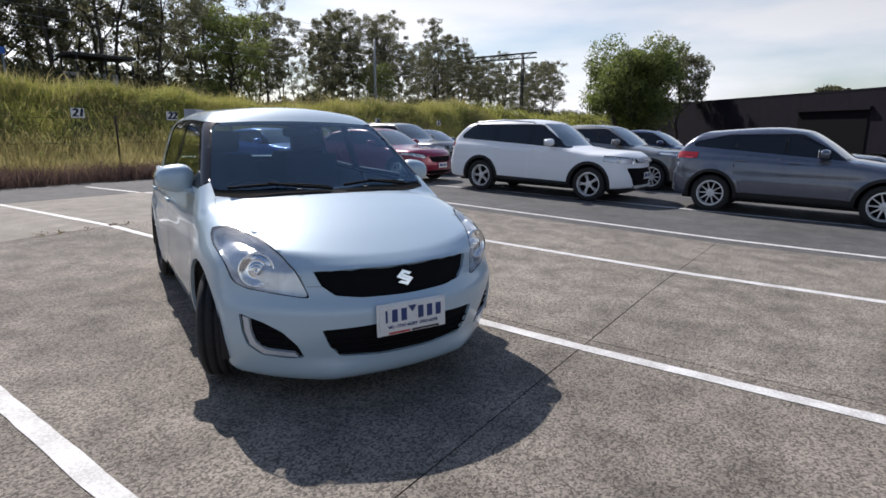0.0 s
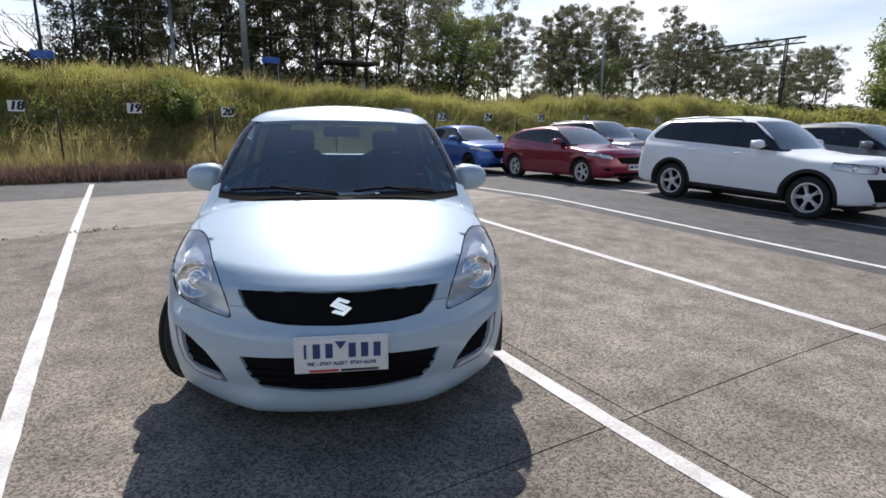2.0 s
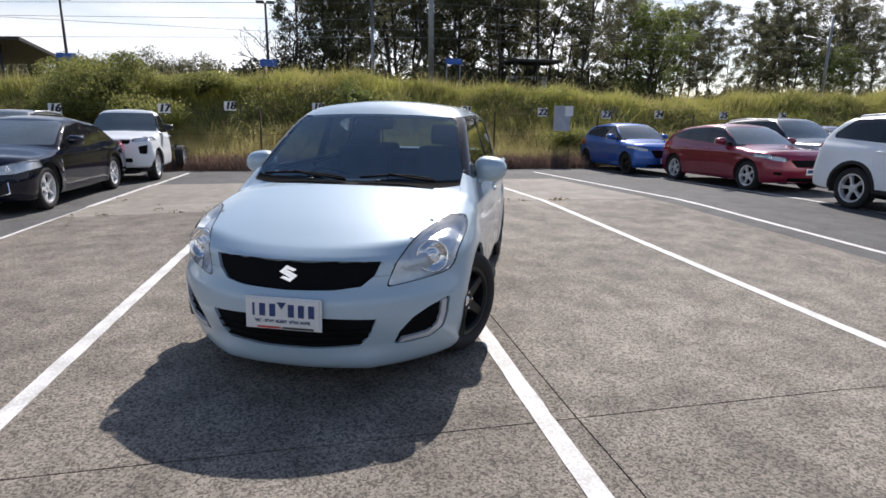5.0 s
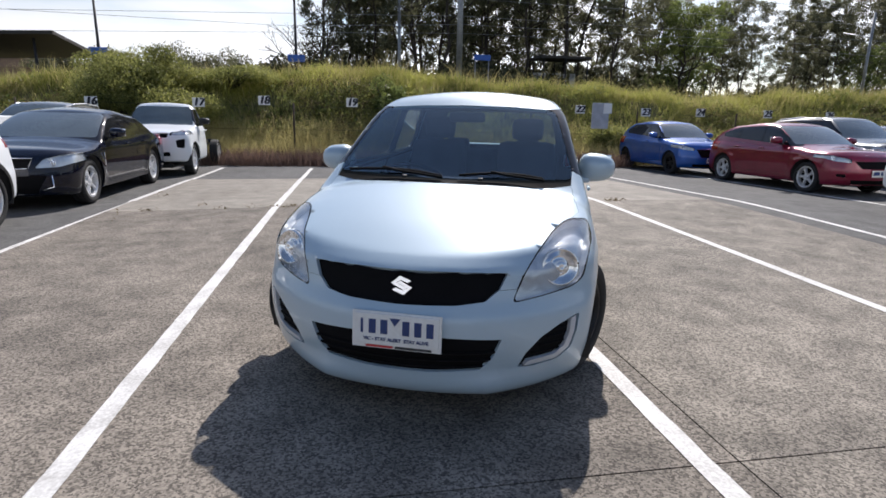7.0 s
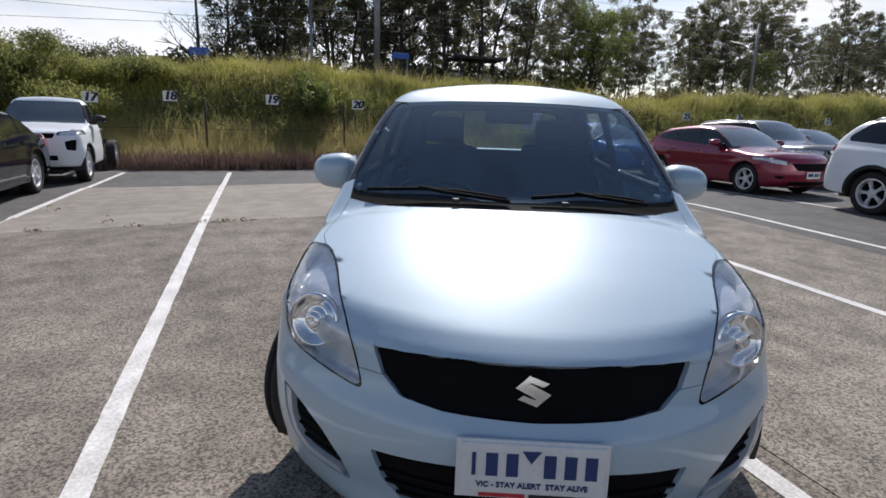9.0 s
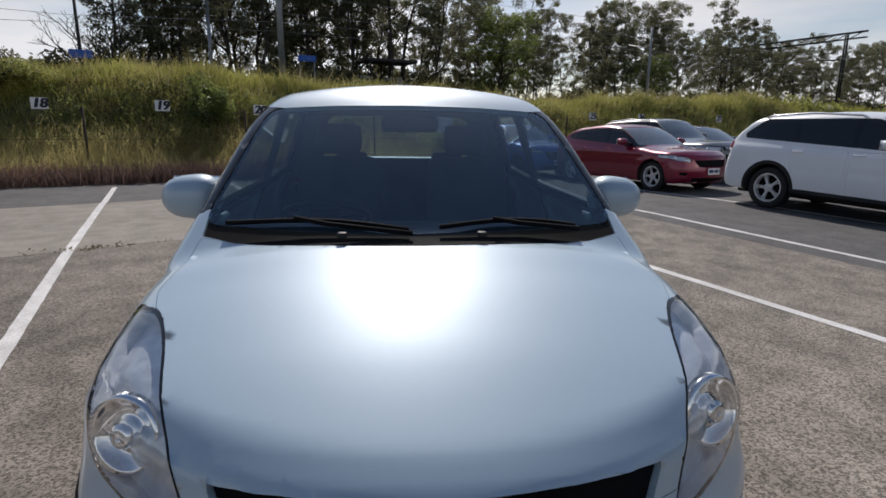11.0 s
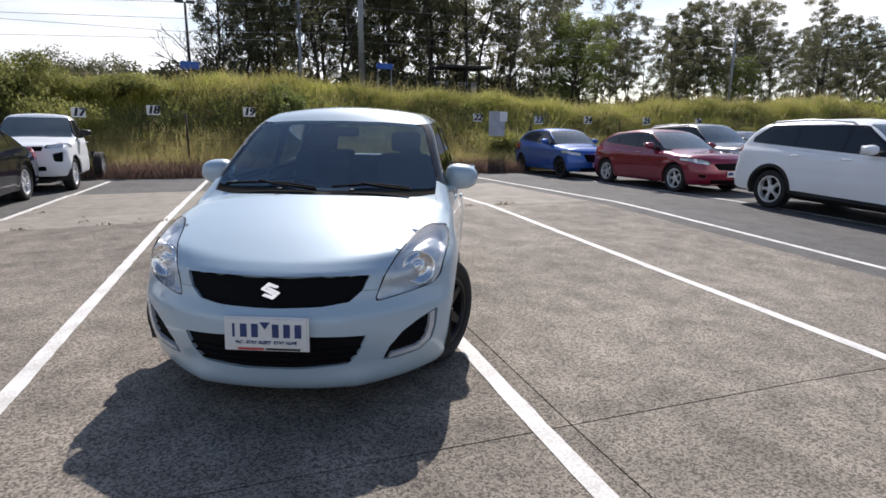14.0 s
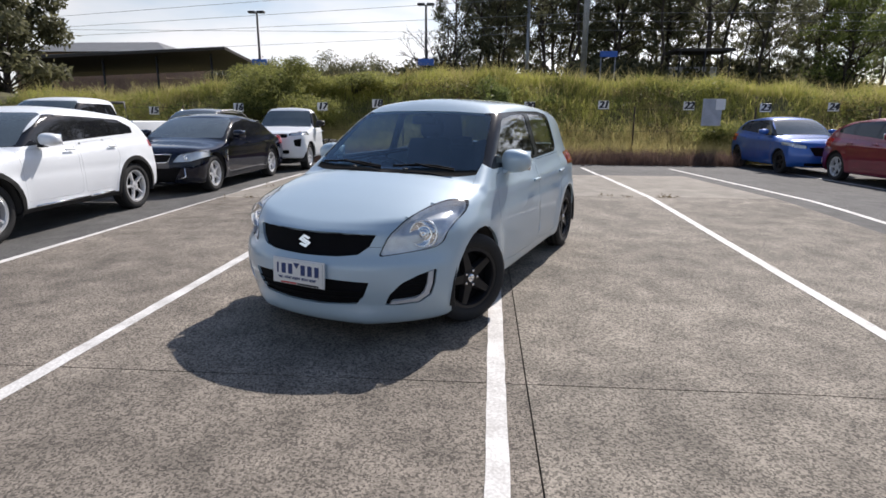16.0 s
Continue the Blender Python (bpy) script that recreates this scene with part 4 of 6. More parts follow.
def lines(length, width, height, wb, nose, hood, cowl, header, tail_top, kind, r=0.33, lift=0.2):
    """Lines of a common car from its main sizes; x runs from mid-wheelbase to the nose."""
    fx = nose
    rx = nose - length
    w = width / 2
    hz, cz = hood, cowl[1]
    p = dict(
        front=[(0.10, fx - 0.2), (0.24, fx - 0.06), (0.34, fx - 0.01), (0.5, fx), (0.62, fx - 0.02), (hz - 0.06, fx - 0.07), (hz + 0.02, fx - 0.16), (hz + 0.2, fx - 0.25)],
        front_bow=(0.30, 0.22), front_x=fx, rear_x=rx, high=height,
        side=[(0.1, w - 0.1), (0.22, w - 0.05), (0.4, w - 0.012), (0.6, w), (0.8, w - 0.012), (cz - 0.05, w - 0.05), (cz + 0.05, w - 0.09), (cz + 0.15, w - 0.14)],
        plan=[(rx - 0.05, -0.12), (rx + 0.4, -0.03), (rx + 0.9, 0.0), (fx - 1.0, 0.0), (fx - 0.4, -0.02), (fx + 0.05, -0.07)],
        under=[(rx - 0.1, 0.36), (rx + 0.5, lift), (fx - 0.5, lift), (fx + 0.1, lift + 0.04)],
        crown=0.06, crown4=0.05, r_top=0.09, r_nose=0.06,
        belt=(cz, w - 0.09, 0.36), screen_bow=0.2, back_bow=0.14, roof_crown=0.12,
        screen=[(cz - 0.1, cowl[0] + 0.16), (cz, cowl[0]), ((cz + height) / 2, (cowl[0] + header) / 2 + 0.03), (height, header)],
        axles=(wb / 2, -wb / 2), wheel=r, track=w - 0.03, tyre=0.215, rim=0.69, flare=0.014, rear_bow=(0.1, 0.22),
        mirror=(cowl[0] - 0.42, w + 0.06, cz + 0.08), handle=cz - 0.1)
    dx, dz = tail_top
    if kind == "sedan":
        p["top"] = [(rx - 0.1, hz + 0.14), (rx + 0.3, cz + 0.06), (rx + 0.9, cz + 0.08), (0, cz), (cowl[0], cz), (cowl[0] + 0.4, cz - 0.05), (fx - 0.3, hz + 0.05), (fx - 0.05, hz - 0.05), (fx + 0.1, hz - 0.2)]
        p["rear"] = [(0.1, rx + 0.2), (0.35, rx + 0.03), (0.6, rx), (0.9, rx + 0.02), (1.2, rx + 0.06)]
        p["back"] = [(cz - 0.1, rx + 0.42), (cz + 0.08, rx + 0.72), (height, dx)]
    else:
        p["top"] = [(rx - 0.1, cz + 0.08), (-0.6, cz + 0.04), (0, cz), (cowl[0], cz), (cowl[0] + 0.4, cz - 0.045), (fx - 0.35, hz + 0.06), (fx - 0.08, hz - 0.03), (fx + 0.1, hz - 0.16)]
        p["rear"] = [(0.1, rx + 0.16), (0.35, rx + 0.02), (0.6, rx), (0.85, rx + 0.04), (1.05, rx + 0.09), (1.3, rx + 0.13)]
        p["back"] = [(cz - 0.15, rx + 0.06), (cz + 0.05, rx + 0.14), (height, dx)]
    p["roof"] = [(rx - 0.1, dz - 0.1), (dx, dz), (-0.35, height), (header - 0.25, height - 0.012), (header + 0.1, height - 0.06), (header + 0.5, height - 0.2)]
    zt = height - 0.11
    hw = w - 0.09
    top_w = hw - 0.36 * (zt - cz) - 0.03
    p["screen_poly"] = [(-hw + 0.07, cz + 0.01), (hw - 0.07, cz + 0.01), (top_w - 0.02, height - 0.09), (-top_w + 0.02, height - 0.09)]
    p["back_poly"] = [(-hw + 0.14, cz + 0.1), (hw - 0.14, cz + 0.1), (top_w - 0.08, dz - 0.1), (-top_w + 0.08, dz - 0.1)]
    p["lamp"] = [(0.42, hz - 0.14), (w - 0.03, hz - 0.06), (w + 0.1, hz + 0.08), (w - 0.2, hz + 0.03), (0.5, hz - 0.04)]
    p["lamp_depth"] = 0.75
    p["tail"] = [(w - 0.34, cz - 0.2), (w + 0.1, cz - 0.22), (w + 0.1, cz + 0.0), (w - 0.28, cz - 0.02)]
    p["grilles"] = [[(-0.40, hz - 0.15), (0.40, hz - 0.15), (0.46, hz - 0.05), (-0.46, hz - 0.05)], [(-0.48, 0.26), (0.48, 0.26), (0.56, 0.46), (-0.56, 0.46)]]
    p["bonnet"] = [(cowl[0] + 0.02, -w + 0.16), (fx - 0.16, -0.55), (fx - 0.1, 0), (fx - 0.16, 0.55), (cowl[0] + 0.02, w - 0.16)]
    p["plate"] = (fx + 0.012, 0, 0.52)
    return p


def side_glass(p, front_base, front_top, rear_base, rear_top, zb, zt, zb_rear, zt_rear, splits):
    """Side windows between the screen pillar and the rear pillar, parted at splits."""
    xs = [front_base] + list(splits) + [rear_base]

    def low(x):
        t = (front_base - x) / (front_base - rear_base)
        return zb + (zb_rear - zb) * t

    def high(x):
        if x > front_top:
            t = (front_base - x) / (front_base - front_top)
            return low(front_base) + 0.04 + (zt - low(front_base) - 0.04) * t
        t = (front_top - x) / (front_top - rear_top)
        return zt + (zt_rear - zt) * t
    out = []
    for k in range(len(xs) - 1):
        a, b = xs[k] - (0.03 if k else 0), xs[k + 1] + (0.03 if k < len(xs) - 2 else 0)
        poly = [(a, low(a))]
        if k == 0:
            poly += [(a, low(a) + 0.04), (front_top, zt)]
        else:
            poly += [(a, high(a))]
        if k == len(xs) - 2:
            poly += [(max(rear_top, b), high(rear_top)), (b, low(b) + 0.06), (b, low(b))]
        else:
            poly += [(b, high(b)), (b, low(b))]
        out.append(poly)
    p["windows"] = out
    zf, zr = low(front_base), low(rear_base)
    p["band"] = [(front_base + 0.07, zf - 0.012), (rear_base - 0.02, zr - 0.012), (rear_base - 0.035, zr + 0.07), (rear_top - 0.02, zt_rear + 0.022), (front_top, zt + 0.022), (front_top + 0.10, zt + 0.012)]
    return p


def place(x, y, yaw=0.0, wb=2.6):
    """Stands a car on the fall of the car park."""
    c, s = math.cos(radians(yaw)), math.sin(radians(yaw))
    zf, zr = (float(lot_z(x + k * wb / 2 * c, y + k * wb / 2 * s)) for k in (1, -1))
    off = -0.018 if not (-12.3 < x and -1.4 < y < 8.15) else 0.0
    return pose(x, y, (zf + zr) / 2 + off, 0, 0, yaw) @ pose(0, 0, 0, 0, math.degrees(math.atan2(zr - zf, wb)), 0)


# white large SUV
OUT = lines(4.66, 1.80, 1.66, 2.67, 2.26, 0.98, (0.86, 1.10), 0.12, (-1.75, 1.58), "suv", 0.355, 0.29)
side_glass(OUT, 0.78, 0.05, -1.92, -1.62, 1.08, 1.53, 1.2, 1.5, (-0.12, -1.02))
OUT.update(lamp=[(0.50, 0.80), (0.80, 0.80), (1.0, 0.91), (1.0, 0.985), (0.80, 0.955), (0.46, 0.915)], lamp_depth=0.62, seal=0.93, grilles=[[(-0.42, 0.82), (0.42, 0.82), (0.45, 0.915), (-0.45, 0.915)], [(-0.50, 0.36), (0.50, 0.36), (0.66, 0.72), (-0.66, 0.72)]], plate=(2.272, 0, 0.56), arch_trim=True, clad=[(0.93, 0.2), (0.93, 0.37), (-0.93, 0.39), (-0.93, 0.2)], rails=(-0.05, -1.65, 0.63, 1.595), tail=[(0.70, 1.0), (1.0, 1.0), (1.0, 1.14), (0.72, 1.12)], tail_depth=0.26, handle=1.0, doors=[[(0.86, 0.36), (0.86, 1.02), (-0.08, 1.06), (-0.08, 0.36)], [(-0.13, 0.36), (-0.13, 1.06), (-1.02, 1.1), (-1.0, 0.8), (-0.86, 0.5), (-0.8, 0.36)]], rail_mat=ALLOY)
big_suv = car("suv", "large white SUV with roof rails and alloy wheels", place(-5.55, 12.1, -1.5), OUT, WHITE_PAINT_B, rim_mat=ALLOY, spokes=5, style="split")

for z in (0.845, 0.875, 0.90):
    part("grille_bar", tube([(2.262 - 0.30 * y * y - 0.22 * y**4 - 0.55 * (z - 0.84), y, z) for y in np.linspace(-0.42, 0.42, 9)], 0.010, 6), CHROME, big_suv, "chrome grille bar")
part("skid_plate", prism([(-0.46, 0.30), (0.46, 0.30), (0.56, 0.36), (-0.56, 0.36)], 2.10, 2.20, (1, 2)), ALLOY, big_suv, "silver skid plate under the bumper", smooth=False)
for s in (1, -1):
    part("sill_guard", tube([(0.9, s * 0.885, 0.33), (-0.9, s * 0.885, 0.34)], 0.03, 6), BLACK_PLASTIC, big_suv)

# grey crossover
QA = lines(4.38, 1.81, 1.59, 2.646, 2.20, 0.94, (0.82, 1.08), 0.06, (-1.55, 1.5), "suv", 0.345, 0.27)
side_glass(QA, 0.74, -0.05, -1.70, -1.12, 1.06, 1.46, 1.22, 1.42, (-0.16, -1.0))
QA.update(arch_trim=True, clad=[(0.93, 0.18), (0.93, 0.40), (-0.93, 0.40), (-0.93, 0.18)], handle=0.98, tail=[(0.64, 0.99), (1.0, 0.98), (1.0, 1.11), (0.70, 1.10)], doors=[[(0.82, 0.4), (0.82, 1.0), (-0.13, 1.05), (-0.13, 0.4)], [(-0.18, 0.4), (-0.18, 1.05), (-0.98, 1.09), (-0.97, 0.8), (-0.85, 0.55), (-0.8, 0.4)]])
car("suv", "metallic grey crossover with silver multi-spoke wheels", place(-0.6, 12.4, -3.0), QA, GREY_PAINT, spokes=10, style="thin")

# red hatchback
FO = lines(4.36, 1.82, 1.47, 2.648, 2.21, 0.84, (0.92, 0.98), 0.1, (-1.18, 1.41), "hatch", 0.325)
side_glass(FO, 0.86, 0.05, -1.52, -1.05, 0.95, 1.36, 1.12, 1.32, (-0.18, -0.98))
FO.update(lamp=[(0.54, 0.655), (0.80, 0.69), (1.0, 0.80), (1.0, 0.86), (0.80, 0.80), (0.54, 0.735)], seal=0.93, grilles=[[(-0.38, 0.55), (0.38, 0.55), (0.50, 0.70), (-0.50, 0.70)], [(-0.48, 0.22), (0.48, 0.22), (0.54, 0.33), (-0.54, 0.33)], [(0.62, 0.37), (0.76, 0.39), (0.76, 0.45), (0.62, 0.44)], [(-0.76, 0.39), (-0.62, 0.37), (-0.62, 0.44), (-0.76, 0.45)]], plate=(2.222, 0, 0.46), handle=0.88, doors=[[(0.86, 0.34), (0.86, 0.9), (-0.15, 0.95), (-0.15, 0.34)], [(-0.2, 0.34), (-0.2, 0.95), (-1.0, 1.0), (-0.98, 0.75), (-0.86, 0.5), (-0.8, 0.34)]])
car("hatchback", "dark red hatchback with silver alloy wheels", place(-11.0, 12.4, 0.0), FO, RED_PAINT, spokes=5, style="split")

# blue small hatchback
MG = lines(4.05, 1.73, 1.50, 2.52, 2.04, 0.86, (0.86, 1.0), 0.08, (-1.22, 1.44), "hatch", 0.31)
side_glass(MG, 0.78, 0.05, -1.40, -1.08, 0.98, 1.38, 1.12, 1.35, (-0.16, -0.93))
MG.update(lamp=[(0.50, 0.68), (0.74, 0.70), (0.95, 0.80), (0.95, 0.86), (0.76, 0.82), (0.50, 0.755)], seal=0.93, grilles=[[(-0.34, 0.50), (0.34, 0.50), (0.46, 0.72), (-0.46, 0.72)], [(-0.5, 0.22), (0.5, 0.22), (0.54, 0.32), (-0.54, 0.32)]], plate=(2.052, 0, 0.42), handle=0.9, doors=[[(0.8, 0.34), (0.8, 0.92), (-0.13, 0.97), (-0.13, 0.34)], [(-0.18, 0.34), (-0.18, 0.97), (-0.95, 1.03), (-0.93, 0.75), (-0.82, 0.5), (-0.76, 0.34)]])
car("hatchback", "bright blue small hatchback with dark wheels", place(-15.35, 11.95, 0.0), MG, BLUE_PAINT, rim_mat=BLACK_ALLOY, spokes=5, style="split")

# black sedan
CO = lines(4.95, 1.90, 1.47, 2.915, 2.40, 0.82, (0.92, 0.98), 0.0, (-1.0, 1.42), "sedan", 0.345)
side_glass(CO, 0.84, -0.05, -1.62, -1.05, 0.96, 1.36, 1.05, 1.34, (-0.28, -1.15))
CO.update(handle=0.88, doors=[[(0.86, 0.3), (0.86, 0.92), (-0.25, 0.97), (-0.25, 0.3)], [(-0.3, 0.3), (-0.3, 0.97), (-1.12, 1.02), (-1.1, 0.78), (-0.98, 0.5), (-0.92, 0.3)]], rails=None, grilles=[[(-0.46, 0.60), (0.46, 0.60), (0.52, 0.74), (-0.52, 0.74)], [(-0.52, 0.24), (0.52, 0.24), (0.66, 0.50), (-0.66, 0.50)]], lamp=[(0.52, 0.60), (0.78, 0.61), (0.97, 0.68), (1.02, 0.80), (0.86, 0.80), (0.62, 0.735)], bowl=(0.70, 0.68), bowl_r=0.055, seal=0.95, plate=(2.41, 0.0, 0.40))
sedan = car("sedan", "glossy black sedan with silver five-spoke wheels", place(-10.3, -2.82, 0.0, 2.9), CO, BLACK_PAINT, spokes=5, style="five")

for s in (1, -1):
    part("grille_frame", tube([(2.37, s * 0.0, 0.60), (2.345, s * 0.3, 0.60), (2.30, s * 0.46, 0.605), (2.27, s * 0.52, 0.74), (2.33, s * 0.25, 0.745), (2.34, 0, 0.745)], 0.008, 6), CHROME, sedan)
    part("intake_frame", tube([(2.25, s * 0.60, 0.30), (2.22, s * 0.72, 0.34), (2.19, s * 0.70, 0.50)], 0.012, 6), CHROME, sedan)
    part("wing_vent", box((0.98, s * 0.955, 0.66), (0.035, 0.012, 0.2), 0.004), CHROME, sedan)

# white crossover, older shape
DU = lines(4.32, 1.78, 1.53, 2.63, 2.17, 0.95, (0.84, 1.04), 0.08, (-1.5, 1.44), "suv", 0.35, 0.27)
side_glass(DU, 0.76, 0.02, -1.5, -1.25, 1.05, 1.40, 1.16, 1.33, (-0.16, -1.02))
DU.update(arch_trim=True, clad=[(0.93, 0.1), (0.93, 0.33), (-0.93, 0.33), (-0.93, 0.1)], tail=[(0.74, 0.93), (1.0, 0.93), (1.0, 1.05), (0.77, 1.05)], tail_depth=0.34, handle=0.98, doors=[[(0.82, 0.4), (0.82, 1.0), (-0.13, 1.05), (-0.13, 0.4)], [(-0.18, 0.4), (-0.18, 1.05), (-0.98, 1.09), (-0.97, 0.8), (-0.85, 0.55), (-0.8, 0.4)]])
old_white = car("suv", "white crossover with alloy wheels and red tail lights", place(-5.4, -3.0, 0.0), DU, WHITE_PAINT_B, spokes=5, style="five")
for s in (1, -1):
    part("sill_strip", tube([(0.72, s * 0.892, 0.345), (-0.22, s * 0.892, 0.345)], 0.013, 6), CHROME, old_white, "chrome sill strip")
    part("sill_strip", tube([(-0.28, s * 0.892, 0.345), (-0.72, s * 0.892, 0.345)], 0.013, 6), CHROME, old_white, "chrome sill strip")


def recolour(t, old, fresh):
    """Gives a copied car its own paint."""
    for ob in t.children_recursive:
        for slot in ob.material_slots:
            if slot.material == old:
                slot.link = "OBJECT"
                slot.material = fresh
    return t


by_label = {o["label"]: o for o in scene.objects if "label" in o.keys() and o.type == "EMPTY"}


def again(label, fresh_label, x, y, yaw, old, paint):
    o = copy_thing(by_label[label], place(x, y, yaw))
    tagged(o, label=fresh_label)
    return recolour(o, old, paint)


BIG = "large white SUV with roof rails and alloy wheels"
CROSS = "metallic grey crossover with silver multi-spoke wheels"
REDH = "dark red hatchback with silver alloy wheels"
SED = "glossy black sedan with silver five-spoke wheels"
OLDW = "white crossover with alloy wheels and red tail lights"
again(BIG, "silver SUV with roof rails behind the black sedan", -15.0, -5.3, 0, WHITE_PAINT_B, SILVER_PAINT)
again(BIG, "dusty silver SUV with roof rails parked behind the red hatchback", -12.3, 15.0, 0, WHITE_PAINT_B, SILVER_PAINT)
again(REDH, "dark navy hatchback in a farther row", -13.2, 17.6, 0, RED_PAINT, NAVY_PAINT)
again(CROSS, "dark grey-green SUV parked behind the white SUV", -5.1, 15.2, -2, GREY_PAINT, SILVER_PAINT)
again(REDH, "dark blue hatchback in a farther row", -5.4, 20.2, -2, RED_PAINT, NAVY_PAINT)
again(OLDW, "white crossover in a farther row", -10.5, 21.0, 0, WHITE_PAINT_B, WHITE_PAINT_B)
again(OLDW, "white crossover parked far beyond the grey one", 4.6, 26.0, -4, WHITE_PAINT_B, WHITE_PAINT_B)
again(SED, "black sedan parked beyond the grey crossover", 4.6, 17.8, -3, BLACK_PAINT, BLACK_PAINT)
again(SED, "silver sedan in a farther row", -1.2, 20.6, -3, BLACK_PAINT, SILVER_PAINT)

# white cab-chassis ute
UT = lines(2.32, 1.80, 1.68, 3.0, 2.30, 1.06, (0.98, 1.14), 0.42, (0.05, 1.64), "hatch", 0.36, 0.3)
UT.update(
    rear=[(0.1, 0.06), (0.6, 0.0), (1.3, 0.0)], back=[(1.0, 0.0), (1.2, 0.01), (1.68, 0.05)], roof=[(-0.3, 1.62), (0.05, 1.65), (0.3, 1.68), (0.48, 1.665), (0.9, 1.5)],
    plan=[(-0.1, 0.0), (0.5, 0.0), (1.3, 0.0), (1.9, -0.02), (2.35, -0.07)], top=[(-0.1, 1.16), (0.5, 1.16), (0.98, 1.16), (1.4, 1.11), (1.95, 1.06), (2.2, 1.0), (2.4, 0.9)],
    under=[(-0.2, 0.35), (1.0, 0.32), (2.4, 0.34)], screen=[(1.04, 1.14), (1.14, 0.98), (1.41, 0.71), (1.68, 0.43)],
    windows=[[(0.86, 1.12), (0.54, 1.53), (0.16, 1.54), (0.16, 1.12)]], doors=[[(0.94, 0.42), (0.94, 1.08), (0.1, 1.08), (0.1, 0.42)]], handle=1.02,
    tail=None, back_poly=[(-0.5, 1.22), (0.5, 1.22), (0.48, 1.52), (-0.48, 1.52)], lamp=[(0.5, 0.93), (0.98, 0.95), (0.98, 1.06), (0.52, 1.0)],
    grilles=[[(-0.46, 0.88), (0.46, 0.88), (0.48, 0.98), (-0.48, 0.98)], [(0.64, 0.66), (0.78, 0.64), (0.80, 0.86), (0.62, 0.82)], [(-0.78, 0.64), (-0.64, 0.66), (-0.62, 0.82), (-0.80, 0.86)], [(-0.5, 0.46), (0.5, 0.46), (0.5, 0.56), (-0.5, 0.56)]],
    mirror=(0.74, 0.98, 1.25), mirror_mat=BLACK_PLASTIC, category="ute")
UT.pop("tail")
UT["front"] = [(0.2, 2.15), (0.4, 2.25), (0.6, 2.3), (0.85, 2.29), (1.0, 2.23), (1.15, 2.1)]
ute = car("ute", "white cab-chassis ute with no tray fitted", place(-15.2, -2.45, 1.0), UT, WHITE_PAINT_B, spokes=6, style="split")
for s in (1, -1):
    part("chassis_rail", box((-1.15, 0.42 * s, 0.62), (2.5, 0.08, 0.16), 0.01), DARK_STEEL, ute)
for x in (-0.3, -1.2, -2.2):
    part("cross_member", box((x, 0, 0.66), (0.1, 1.1, 0.1), 0.01), DARK_STEEL, ute)

# white dual-cab ute in the next row
DC = lines(3.25, 1.82, 1.79, 3.0, 2.30, 1.08, (0.98, 1.16), 0.35, (-0.85, 1.74), "hatch", 0.36)
side_glass(DC, 0.86, 0.42, -0.72, -0.62, 1.14, 1.64, 1.18, 1.62, (0.12,))
DC.update(tail=None, category="ute", handle=1.05, top=[(-1.1, 1.18), (0, 1.16), (0.98, 1.16), (1.4, 1.11), (1.95, 1.06), (2.2, 1.0), (2.4, 0.9)])
DC.pop("tail")
dual = car("ute", "white dual-cab ute with an open tray", place(-9.75, -5.5, 0.0), DC, WHITE_PAINT_B, h=0.045, spokes=6, style="split")
bed = bmesh.new()
for s in (1, -1):
    add_box(bed, (-1.8, 0.87 * s, 0.92), (1.85, 0.07, 0.76), 0.025)
add_box(bed, (-2.7, 0, 0.92), (0.06, 1.76, 0.76), 0.02)
add_box(bed, (-1.8, 0, 0.62), (1.8, 1.7, 0.06), 0.01)
part("tray", bed, WHITE_PAINT_B, dual)
bar = bmesh.new()
add_tube(bar, [(-1.0, 0.72, 1.15), (-1.08, 0.62, 1.7), (-1.08, -0.62, 1.7), (-1.0, -0.72, 1.15)], 0.035, 8)
part("sports_bar", bar, BLACK_PLASTIC, dual)


